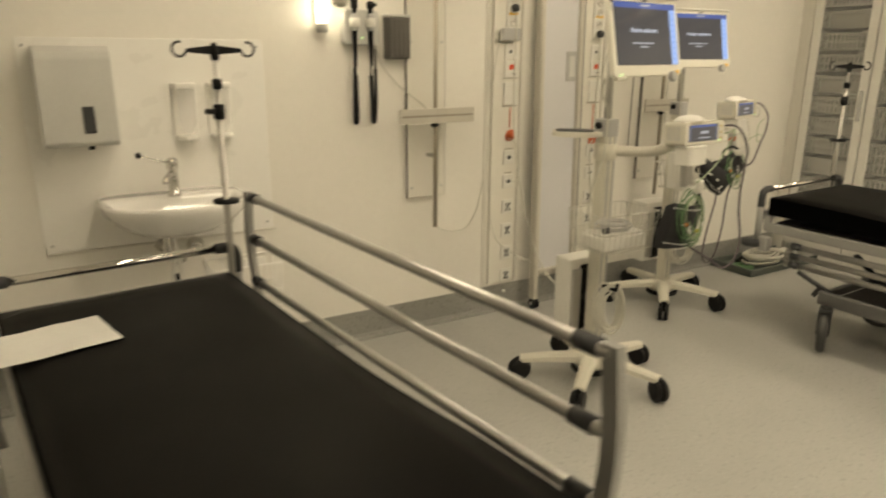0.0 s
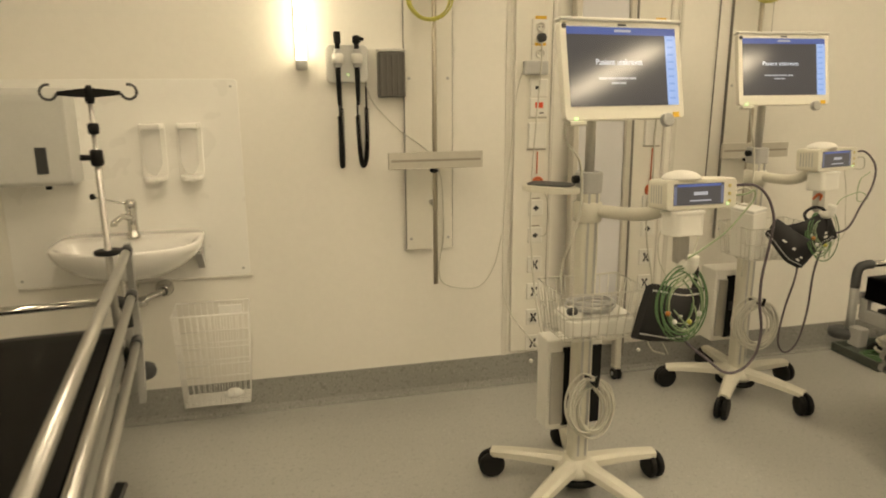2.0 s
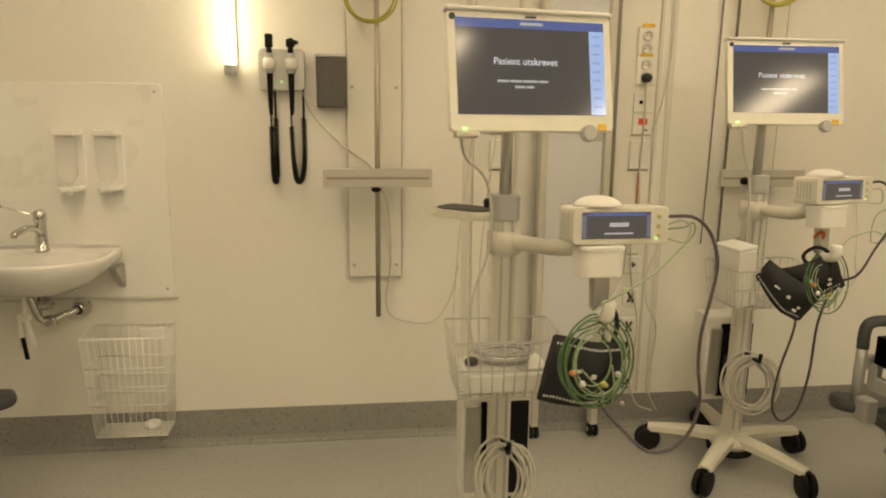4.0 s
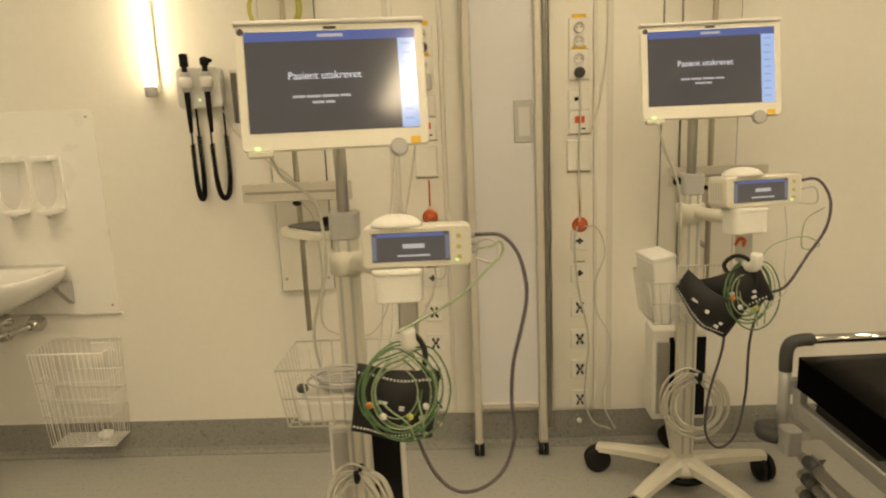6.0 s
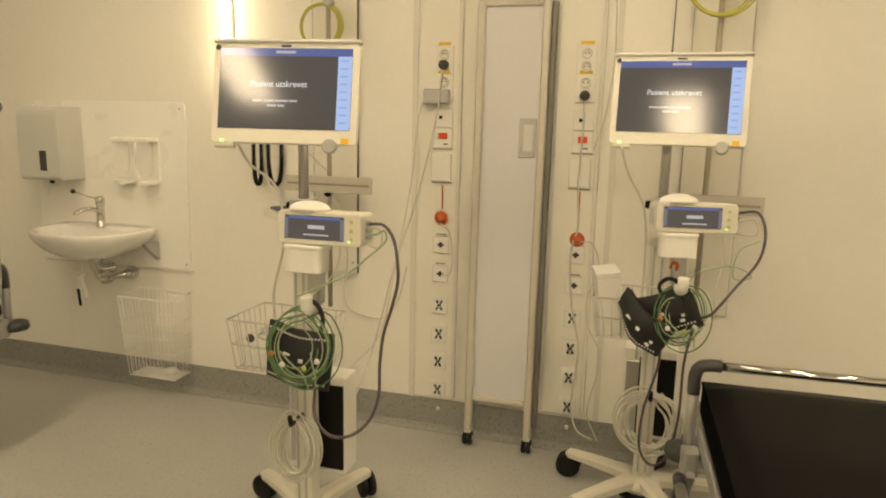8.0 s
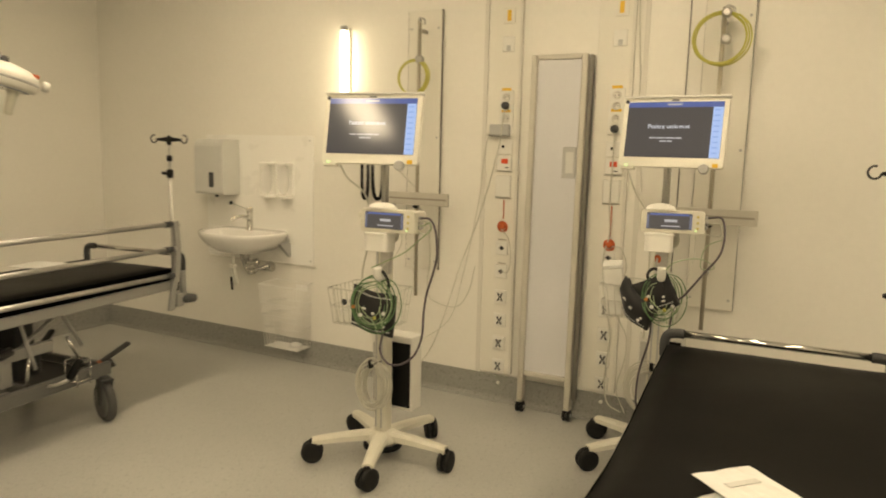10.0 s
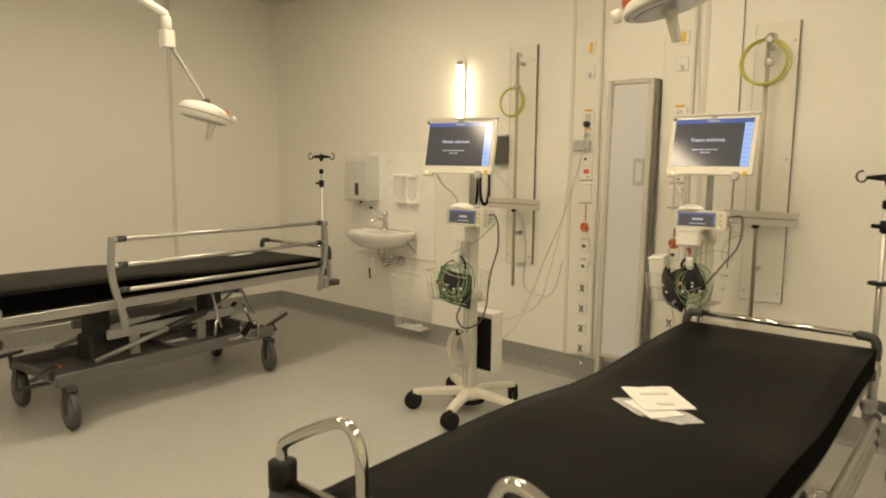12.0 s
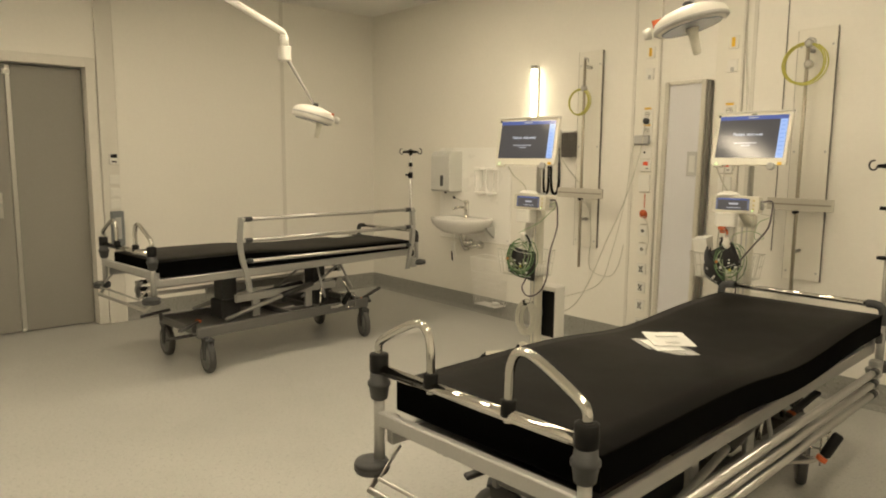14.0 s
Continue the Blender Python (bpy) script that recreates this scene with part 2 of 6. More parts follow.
def mesh_of(name, bm, material):
    bmesh.ops.recalc_face_normals(bm, faces=bm.faces)
    me = bpy.data.meshes.new(name)
    bm.to_mesh(me)
    bm.free()
    me.materials.append(material)
    return me


def part(name, bm, material, parent, label="", at=None):
    ob = new(name, mesh_of(name, bm, material))
    ob.parent = parent
    if at is not None:
        ob.matrix_basis = at
    return tagged(ob, label)


def thing(name, label, category, m=None, group="", kind=""):
    ob = new(name)
    ob.empty_display_size = 0.1
    ob.matrix_basis = m or Matrix()
    return tagged(ob, label, category, group, kind)


def solo(name, bm, material, label, category="", kind="", m=None, group=""):
    ob = new(name, mesh_of(name, bm, material))
    if m is not None:
        ob.matrix_basis = m
    return tagged(ob, label, category, group, kind)


def letters(words, size, material, parent, at, name="lettering"):
    cu = bpy.data.curves.new(name, "FONT")
    cu.body, cu.size, cu.align_x, cu.align_y, cu.extrude = words, size, "CENTER", "CENTER", 0.0003
    cu.offset = size * 0.010
    tmp = bpy.data.objects.new(name, cu)
    scene.collection.objects.link(tmp)
    me = bpy.data.meshes.new_from_object(tmp.evaluated_get(bpy.context.evaluated_depsgraph_get()))
    bpy.data.objects.remove(tmp)
    me.materials.clear()
    me.materials.append(material)
    ob = new(name, me)
    ob.parent, ob.matrix_basis = parent, at
    return ob


# ---- structure ----
solo("floor", box(B(), WEST - 0.3, EAST + 0.2, SOUTH - 0.2, NORTH + 0.2, -0.12, 0.0), M_FLOOR, "light grey speckled vinyl floor", "floor", "structure")
solo("wall_north", box(B(), WEST - 0.25, EAST + 0.2, NORTH, NORTH + 0.2, 0.0, CEILING + 0.1), M_WALL, "smooth cream-white painted wall of panels", "wall", "structure")
solo("wall_east", box(B(), EAST, EAST + 0.2, SOUTH, NORTH, 0.0, CEILING + 0.1), M_WALL, "plain cream-white painted wall", "wall", "structure")
solo("wall_south", box(B(), WEST - 0.25, EAST + 0.2, SOUTH - 0.2, SOUTH, 0.0, CEILING + 0.1), M_WALL, "plain cream-white painted wall", "wall", "structure")
DOOR_R, DOOR_L, DOOR_H = 0.07, -1.25, 2.11
bm = B()
box(bm, WEST - 0.22, WEST, DOOR_R, NORTH, 0.0, CEILING + 0.1)
box(bm, WEST - 0.22, WEST, SOUTH, DOOR_L, 0.0, CEILING + 0.1)
box(bm, WEST - 0.22, WEST, DOOR_L, DOOR_R, DOOR_H, CEILING + 0.1)
box(bm, WEST - 0.30, WEST - 0.22, DOOR_L - 0.1, DOOR_R + 0.1, 0.0, DOOR_H + 0.1)
solo("wall_west", bm, M_WALL, "cream-white painted wall with a door opening", "wall", "structure")
bm = B()
box(bm, WEST - 0.25, EAST + 0.2, SOUTH - 0.2, NORTH + 0.2, CEILING, CEILING + 0.12)
solo("ceiling", bm, M_CEIL, "plain off-white ceiling", "ceiling", "structure")


def skirting(name, a, b, inward):
    """Coved vinyl skirting from a to b along a wall."""
    a, b, n = V(*a, 0), V(*b, 0), V(*inward, 0)
    prof = [(0.0, 0.155), (0.004, 0.155), (0.005, 0.03), (0.012, 0.014), (0.028, 0.004), (0.028, 0.0), (0.0, 0.0)]
    bm = B()
    ends = [[bm.verts.new(p + n * d + V(0, 0, h)) for d, h in prof] for p in (a, b)]
    k = len(prof)
    for i in range(k):
        bm.faces.new((ends[0][i], ends[0][(i + 1) % k], ends[1][(i + 1) % k], ends[1][i]))
    bm.faces.new(ends[0])
    bm.faces.new(list(reversed(ends[1])))
    return solo(name, bm, M_BASE, "grey speckled vinyl coved skirting", "skirting", "structure")


skirting("baseboard_north", (WEST, NORTH), (5.0, NORTH), (0, -1))
skirting("baseboard_west", (WEST, 0.30), (WEST, NORTH), (1, 0))
skirting("baseboard_south", (WEST, SOUTH), (EAST, SOUTH), (0, 1))
skirting("baseboard_east", (EAST, SOUTH), (EAST, NORTH), (-1, 0))

# narrow cover strips over the joints of the wall panels
bm = B()
box(bm, WEST, WEST + 0.006, 1.80, 1.835, 0.155, CEILING)
solo("trim_west", bm, M_FRAME, "narrow painted cover strip over a wall joint", "trim", "structure")
for k, x in enumerate((2.345, 3.205)):
    bm = B()
    box(bm, x - 0.012, x + 0.012, NORTH - 0.005, NORTH, 0.155, CEILING)
    solo("trim_north_%d" % (k + 1), bm, M_FRAME, "narrow painted cover strip over a wall joint", "trim", "structure")

# door, frame and handle
door = thing("door_1", "closed grey-brown double door with steel edge strips", "door", kind="structure")
DX = WEST - 0.09
for name, y0, y1 in (("leaf", -0.44, DOOR_R - 0.006), ("leaf", DOOR_L + 0.006, -0.475)):
    part(name, box(B(), DX - 0.045, DX, y0, y1, 0.008, DOOR_H - 0.008, 0.002), M_DOOR, door)
part("edge_strip", box(B(), DX - 0.04, DX + 0.012, -0.474, -0.441, 0.012, DOOR_H - 0.012, 0.003), M_STEEL, door, "dark steel edge strip")
hp = part("handle_plate", box(B(), DX, DX + 0.008, -0.60, -0.545, 0.92, 1.12, 0.003), M_STEEL, door, "steel lock plate")
bm = B()
tube(bm, spline([(DX + 0.008, -0.57, 1.03), (DX + 0.05, -0.57, 1.03), (DX + 0.055, -0.60, 1.03), (DX + 0.055, -0.69, 1.03)], 4), 0.010)
part("lever", bm, M_STEEL, hp)
part("top_bolt", box(B(), DX, DX + 0.02, -0.49, -0.44, DOOR_H - 0.09, DOOR_H - 0.05, 0.004), M_WHITE, door, "small white bolt cover")
part("floor_bolt", box(B(), DX, DX + 0.02, -0.475, -0.45, 0.006, 0.03, 0.004), M_WHITE, door, "small white bolt cover")
bm = B()
box(bm, WEST - 0.10, WEST + 0.018, DOOR_R, DOOR_R + 0.075, 0.0, DOOR_H + 0.075, 0.004)
box(bm, WEST - 0.10, WEST + 0.018, DOOR_L - 0.075, DOOR_L, 0.0, DOOR_H + 0.075, 0.004)
box(bm, WEST - 0.10, WEST + 0.0175, DOOR_L, DOOR_R, DOOR_H, DOOR_H + 0.075, 0.004)
solo("door_frame", bm, M_FRAME, "cream painted steel door frame", "door frame", "structure")

# cable duct beside the door, with switches
solo("cable_duct", box(B(), WEST, WEST + 0.035, 0.15, 0.285, 0.0, CEILING, 0.004), M_FRAME, "cream cable duct rising beside the door", "cable duct")
X0 = WEST + 0.035
sw = thing("wall_display", "small white wall unit with a dark display", "wall control")
part("body", box(B(), X0, X0 + 0.02, 0.205, 0.275, 1.335, 1.425, 0.004), M_WHITE, sw)
part("display", box(B(), X0 + 0.0205, X0 + 0.023, 0.215, 0.265, 1.39, 1.42), M_BLACK, sw, "dark display")
part("button", box(B(), X0 + 0.0205, X0 + 0.023, 0.222, 0.258, 1.352, 1.366), M_DARKMETAL, sw)
for z in (1.21, 1.10, 1.01):
    s = thing("switch_plate", "white square light switch on the duct", "switch", group="switches beside the door")
    part("frame", box(B(), X0, X0 + 0.009, 0.20, 0.282, z - 0.041, z + 0.041, 0.003), M_WHITE, s)
    part("rocker", box(B(), X0 + 0.009, X0 + 0.015, 0.215, 0.267, z - 0.027, z + 0.027, 0.002), M_WHITE, s)
gd = thing("glove_holder", "blue-grey wall holder beside the door", "holder")
part("body", box(B(), X0, X0 + 0.06, 0.19, 0.285, 0.66, 0.95, 0.006), M_BLUEGREY, gd)
part("slot", box(B(), X0 + 0.0605, X0 + 0.063, 0.215, 0.26, 0.72, 0.90), M_LIGHTGREY, gd, "pale slot")

# two rows of ceiling luminaires
for x, y in ((1.35, -1.05), (3.3, -1.05), (5.3, -1.05), (1.15, 1.35), (3.2, 1.35), (5.05, 1.15)):
    cl = thing("ceiling_light", "lit warm white recessed ceiling light panel", "ceiling light", m=pose(x, y, CEILING), group="rows of ceiling lights")
    bm = B()
    for a in ((-0.17, -0.15, -0.62, 0.62), (0.15, 0.17, -0.62, 0.62), (-0.15, 0.15, -0.62, -0.60), (-0.15, 0.15, 0.60, 0.62)):
        box(bm, a[0], a[1], a[2], a[3], -0.015, -0.0005)
    part("frame", bm, M_WHITE, cl)
    part("diffuser", box(B(), -0.149, 0.149, -0.599, 0.599, -0.008, -0.0005), M_PANEL_S if y < 0 else M_PANEL_N, cl, "glowing diffuser")


# ---- patient trolleys ----
M_RIM = paint("grey_rim", (0.15, 0.15, 0.145), 0.4, 0.25, 0.08, 6, 90, 0.05)

def caster(parent, x, y, r=0.10, w=0.035, turn=0.0, fork_top=0.24):
    m = pose(x, y, 0, 0, 0, turn)
    bm = B()
    lathe(bm, [(0.012, -0.006), (0.026, -0.004), (0.026, 0.010), (0.012, 0.012)], 12, m @ pose(0, 0, fork_top - 0.012))
    for s in (-1, 1):
        prism(bm, [(-0.016, 0.088), (0.016, 0.088), (0.030, fork_top - 0.05), (0.036, fork_top - 0.015), (-0.036, fork_top - 0.015), (-0.030, fork_top - 0.05)], 0.026 * s - 0.004, 0.026 * s + 0.004, m @ Matrix(((0, 0, 1, 0), (1, 0, 0, 0), (0, 1, 0, 0), (0, 0, 0, 1))))
    box(bm, -0.03, 0.03, -0.045, 0.045, fork_top - 0.022, fork_top - 0.012, m=m)
    f = part("caster", bm, M_GREYPL, parent, "grey caster with a rubber tyre")
    wheel_m = m @ pose(0, 0, r, 0, 90, 0)
    part("tyre", lathe(B(), [(r - 0.03, -w / 2), (r - 0.006, -w / 2), (r, -w / 4), (r, w / 4), (r - 0.006, w / 2), (r - 0.03, w / 2)], 24, wheel_m), M_TYRE, f)
    part("hub", lathe(B(), [(0.012, -w / 2 - 0.004), (r - 0.026, -w / 2 - 0.003), (r - 0.023, -w / 2 + 0.002), (r - 0.023, w / 2 - 0.002), (r - 0.026, w / 2 + 0.003), (0.012, w / 2 + 0.004)], 18, wheel_m), M_RIM, f, "grey wheel disc")


def iv_pole(parent, x, y, top, turn):
    p = part("iv_pole", tube(B(), [(x, y, 0.50), (x, y, 0.98), (x, y, 0.981), (x, y, 1.27), (x, y, 1.271), (x, y, top)], [0.011, 0.011, 0.010, 0.010, 0.007, 0.007], 12), M_STEEL, parent, "telescopic chrome drip pole")
    for prof, z in (([(0.022, -0.03), (0.030, -0.02), (0.030, 0.02), (0.022, 0.03)], 0.62), ([(0.018, 0), (0.043, 0.002), (0.043, 0.012), (0.018, 0.014)], 0.965), ([(0.013, 0), (0.019, 0.006), (0.019, 0.045), (0.013, 0.05)], 1.24), ([(0.010, 0), (0.016, 0.004), (0.016, 0.03), (0.010, 0.034)], 1.335)):
        part("collar", lathe(B(), prof, 18, pose(x, y, z - (0.07 if top < 1.4 and z > 1 else 0.0))), M_BLACK, p, "black collar")
    zk = 1.265 - (0.07 if top < 1.4 else 0.0)
    part("clamp_lever", rod(B(), (x, y, zk), (x - 0.045, y - 0.01, zk + 0.003), 0.009), M_BLACK, p)
    bm = B()
    head = pose(x, y, top, 0, 0, turn)
    prism(bm, [(-0.085, -0.006), (-0.02, -0.012), (0.02, -0.012), (0.085, -0.006), (0.085, 0.006), (0.02, 0.014), (-0.02, 0.014), (-0.085, 0.006)], -0.008, 0.008, head @ pose(0, 0, 0, 90, 0, 0))
    lathe(bm, [(0.010, -0.03), (0.014, -0.02), (0.014, 0.012), (0.006, 0.024)], 12, head)
    part("hanger", bm, M_BLACK, p, "black plastic hanger bar")
    for s in (-1, 1):
        pts = [head @ V(s * (0.108 + 0.022 * math.cos(radians(v))), 0, 0.004 + 0.022 * math.sin(radians(v))) for v in range(-170, 130, 25)]
        part("hook", tube(B(), pts, 0.0042, 8), M_DARKMETAL, p)


def side_rail(parent, s, y0, y1, up):
    """Folding guard of three bars between two curved posts; up: raised above the mattress, or folded down beside the frame."""
    x = s * (0.405 if up else 0.420)
    near = (0.996, 0.854, 0.714) if up else (0.512, 0.462, 0.415)
    far = (0.988, 0.846, 0.697) if up else near
    rail = part("side_guard", rod(B(), (x, y0, near[0]), (x, y1, far[0]), 0.0132 if up else 0.0150, 14), M_ALU, parent, "raised aluminium side guard" if up else "lowered aluminium side guard")
    for h0, h1 in zip(near[1:], far[1:]):
        part("guard_bar", rod(B(), (x, y0, h0), (x, y1, h1), 0.0130 if up else 0.0145, 12), M_ALU, rail)
    for y, d, heights in ((y0, -1, near), (y1, 1, far)):
        bm = B()
        if up:
            top = heights[0]
            path = spline([(x, y - d * 0.052, 0.50), (x + s * 0.004, y - d * 0.030, 0.62), (x + s * 0.004, y + d * 0.002, 0.73), (x, y + d * 0.014, 0.84), (x, y + d * 0.008, top - 0.06), (x, y, top + 0.015)], 5)
        else:
            path = spline([(x - s * 0.03, y - d * 0.02, heights[0] + 0.01), (x - s * 0.022, y, heights[1]), (x - s * 0.03, y - d * 0.02, heights[2] - 0.015)], 5)
        prev = None
        for p in path:
            ring = [bm.verts.new(p + V(a, b, 0)) for a, b in ((-0.010, -0.017), (0.010, -0.017), (0.010, 0.017), (-0.010, 0.017))]
            if prev:
                for j in range(4):
                    bm.faces.new((prev[j], prev[(j + 1) % 4], ring[(j + 1) % 4], ring[j]))
            else:
                bm.faces.new(list(reversed(ring)))
            prev = ring
        bm.faces.new(prev)
        part("guard_post", bm, M_SILVER, rail)
        for h in heights:
            part("end_sleeve", rod(B(), (x, y - d * 0.024, h), (x, y - d * 0.075, h), 0.0172, 12), M_GREYPL, rail, "dark plastic sleeve")


def patient_trolley(label, m, zf, top, hump, guards, pole_top, pole_at, pole_turn, base, roll_way, foot_y, west, east, rise, group):
    """zf: level of the side beams; top: level of the mattress at its middle, hump and rise: how far its foot and head lie above that."""
    bed = thing("patient_trolley", label, "hospital bed", m, group)
    HY, FY, PX = 1.13, foot_y, 0.375
    bx, by = base
    # chassis
    bm = B()
    box(bm, bx - 0.254, bx + 0.254, by - 0.689, by + 0.02, 0.236, 0.262, 0.006)
    ch = part("chassis", bm, M_TRAY, bed, "grey chassis tray with a raised rim")
    bm = B()
    for a in ((-0.285, -0.255, -0.72, 0.72), (0.255, 0.285, -0.72, 0.72), (-0.255, 0.255, -0.72, -0.69), (-0.255, 0.255, 0.69, 0.72), (-0.255, 0.255, 0.021, 0.051), (-0.255, 0.255, 0.27, 0.30)):
        box(bm, bx + a[0], bx + a[1], by + a[2], by + a[3], 0.232 if abs(a[3] - a[2]) > 1 else 0.248, 0.302 if abs(a[3] - a[2]) > 1 else 0.294, 0.006)
    for dx in (-0.10, 0.10):
        box(bm, bx + dx - 0.014, bx + dx + 0.014, by + 0.0515, by + 0.2695, 0.252, 0.288, 0.004)
    part("rim", bm, M_RIM, ch)
    # solid dark plate closes the open well, its colour standing in for shade
    part("well", box(B(), bx - 0.254, bx + 0.254, by + 0.301, by + 0.689, 0.236, 0.252, 0.004), M_SLOT, ch, "dark plate in the open chassis well, painted as its shade")
    bm = B()
    rod(bm, (bx + 0.262, by + 0.26, 0.30), (bx + 0.270, by + 0.27, 0.44), 0.009)
    rod(bm, (bx + 0.225, by + 0.60, 0.30), (bx + 0.200, by + 0.53, 0.47), 0.009)
    part("chrome_rods", bm, M_CHROME, ch, "polished upright rods")
    part("brake_bar", rod(B(), (bx, by - 0.80, 0.19), (bx, by + 0.80, 0.19), 0.012), M_DARKMETAL, ch)
    for sx in (-1, 1):
        for sy in (-1, 1):
            caster(bed, bx + sx * 0.295, by + sy * 0.66, 0.105, 0.038, roll_way[0 if sx < 0 else 1] - 6 * sy, 0.240)
            bm = B()
            mm = pose(bx + sx * 0.255, by + sy * 0.755, 0.325, 28 if sy > 0 else 10, 0, -22 * sx * sy)
            box(bm, -0.018, 0.018, -0.10, 0.10, -0.009, 0.009, 0.005, 1, mm)
            box(bm, -0.012, 0.012, -0.03 * sy - 0.012, -0.03 * sy + 0.012, -0.06, -0.008, 0.003, 1, mm)
            pd = part("brake_pedal", bm, M_DARKMETAL, bed, "dark brake pedal with an orange tip")
            if sx > 0:
                part("tip", box(B(), -0.019, 0.019, -0.085 if sy > 0 else 0.065, -0.065 if sy > 0 else 0.085, -0.0095, 0.0095, 0.003, 1, mm), M_ORANGE, pd)
    # lifting gear
    for y in (-0.42, 0.36):
        bm = B()
        box(bm, -0.085, 0.085, y - 0.075, y + 0.075, 0.2625 if y < 0 else 0.253, 0.40, 0.01)
        box(bm, -0.065, 0.065, y - 0.055, y + 0.055, 0.40, zf - 0.06, 0.006)
        col = part("lift_column", bm, M_GREYPL, bed, "dark grey lifting column")
        part("shroud", box(B(), -0.075, 0.075, y - 0.065, y + 0.065, zf - 0.10, zf - 0.03, 0.008), M_TRAY, col)
    bm = B()
    for s in (-1, 1):
        box(bm, s * 0.205 - 0.014, s * 0.205 + 0.014, -0.46, 0.40, 0.40, 0.455, 0.004)
        box(bm, s * 0.205 - 0.012, s * 0.205 + 0.012, -0.33, -0.27, 0.285, 0.42, 0.004)
        box(bm, s * 0.205 - 0.012, s * 0.205 + 0.012, 0.12, 0.18, 0.285, 0.42, 0.004)
        rod(bm, (s * 0.235, -0.55, 0.30), (s * 0.235, 0.05, 0.44), 0.014)
        rod(bm, (s * 0.19, 0.10, 0.36), (s * 0.19, 0.52, zf - 0.05), 0.010)
    part("linkage", bm, M_SILVER, bed, "grey enamelled lifting linkage")
    bm = B()
    rod(bm, (0.235, -0.10, 0.405), (0.245, 0.16, 0.465), 0.022, 12)
    rod(bm, (-0.10, -0.30, 0.34), (-0.10, 0.30, 0.40), 0.028, 12)
    part("gas_strut", bm, M_DARKMETAL, bed)
    # top frame
    bm = B()
    for s in (-1, 1):
        box(bm, s * 0.345 - 0.012, s * 0.345 + 0.012, FY + 0.02, HY - 0.02, zf - 0.062, zf - 0.012, 0.004)
    for y in (FY, HY):
        box(bm, -PX, PX, y - 0.014, y + 0.014, zf + 0.000, zf + 0.046, 0.004)
        for sx in (-1, 1):
            box(bm, sx * 0.345 - 0.013, sx * 0.345 + 0.013, y - 0.05 if y > 0 else y + 0.0145, y - 0.0145 if y > 0 else y + 0.05, zf - 0.055, zf + 0.030, 0.003)
    for y in (-0.7, -0.2, 0.3, 0.75):
        box(bm, -0.332, 0.332, y - 0.02, y + 0.02, zf - 0.045, zf - 0.016, 0.003)
    part("top_frame", bm, M_SILVER, bed, "pale grey enamelled frame")
    bm = B()
    for y0, y1 in ((FY + 0.06, -0.22), (-0.20, 0.28), (0.30, HY - 0.06)):
        box(bm, -0.315, 0.315, y0, y1, zf - 0.034, zf - 0.008, 0.004)
    part("deck", bm, M_DARKMETAL, bed, "dark mattress deck in three sections")
    bm = B()
    box(bm, -0.16, 0.16, 0.42, 0.86, zf - 0.055, zf - 0.03, 0.008)
    rod(bm, (0.12, 0.50, zf - 0.06), (0.15, 0.62, 0.36), 0.009)
    rod(bm, (0.22, 0.22, zf - 0.05), (0.24, 0.28, 0.34), 0.009)
    part("actuator", bm, M_LIGHTGREY, bed)
    # bottle holder of bent wire
    bm = B()
    for z in (0.27, 0.36):
        tube(bm, [(0.35 + 0.055 * math.cos(radians(a)), 0.42 + 0.055 * math.sin(radians(a)), z) for a in range(0, 360, 24)], 0.0045, 6, True)
    for a in (45, 135, 225, 315):
        rod(bm, (0.35 + 0.055 * math.cos(radians(a)), 0.42 + 0.055 * math.sin(radians(a)), 0.24), (0.35 + 0.055 * math.cos(radians(a)), 0.42 + 0.055 * math.sin(radians(a)), 0.36), 0.004, 6)
    rod(bm, (0.27, 0.42, 0.27), (0.296, 0.42, 0.27), 0.005, 6)
    part("bottle_holder", bm, M_CHROME, bed, "bent chrome wire bottle holder")
    pg = part("pump_lever", tube(B(), [(0.27, 0.20, 0.27), (0.38, 0.28, 0.285), (0.42, 0.31, 0.305)], 0.009, 8), M_STEEL, bed, "steel lever with a dark grip")
    part("grip", tube(B(), [(0.42, 0.31, 0.31), (0.425, 0.315, 0.318), (0.455, 0.345, 0.39), (0.458, 0.348, 0.397)], [0.014, 0.020, 0.020, 0.014], 12), M_BLACK, pg, "dark grip")
    if not any(up for s, up in guards):
        part("grip_base", tube(B(), [(0.412, 0.304, 0.292), (0.420, 0.310, 0.309)], 0.020, 12), M_ORANGE, pg, "orange ring")
    # mattress, slightly wavy along its length
    bm = B()
    ny, nx = 34, 10
    def wave(y):
        return hump / (1 + math.exp((y + 0.12) * 9)) + rise / (1 + math.exp((0.45 - y) * 7))
    rows_top, rows_low = [], []
    for j in range(ny + 1):
        y = FY + 0.055 + (HY - FY - 0.09) * j / ny
        t, l = [], []
        for i in range(nx + 1):
            x = west + (east - west) * i / nx
            edge = min(1.0, min(x - west, east - x) / 0.04, (y - FY - 0.055) / 0.04 + 0.02, (HY - 0.035 - y) / 0.04 + 0.02)
            soft = 0.012 * (1 - max(0.0, edge)) ** 2
            z = top + wave(y) - soft + 0.0025 * noise.noise(V(x * 5, y * 4, zf * 30))
            t.append(bm.verts.new((x, y, z)))
            l.append(bm.verts.new((x, y, top - 0.100 + 0.92 * wave(y))))
        rows_top.append(t)
        rows_low.append(l)
    for j in range(ny):
        for i in range(nx):
            f = bm.faces.new((rows_top[j][i], rows_top[j][i + 1], rows_top[j + 1][i + 1], rows_top[j + 1][i]))
            f.smooth = True
            bm.faces.new((rows_low[j + 1][i], rows_low[j + 1][i + 1], rows_low[j][i + 1], rows_low[j][i]))
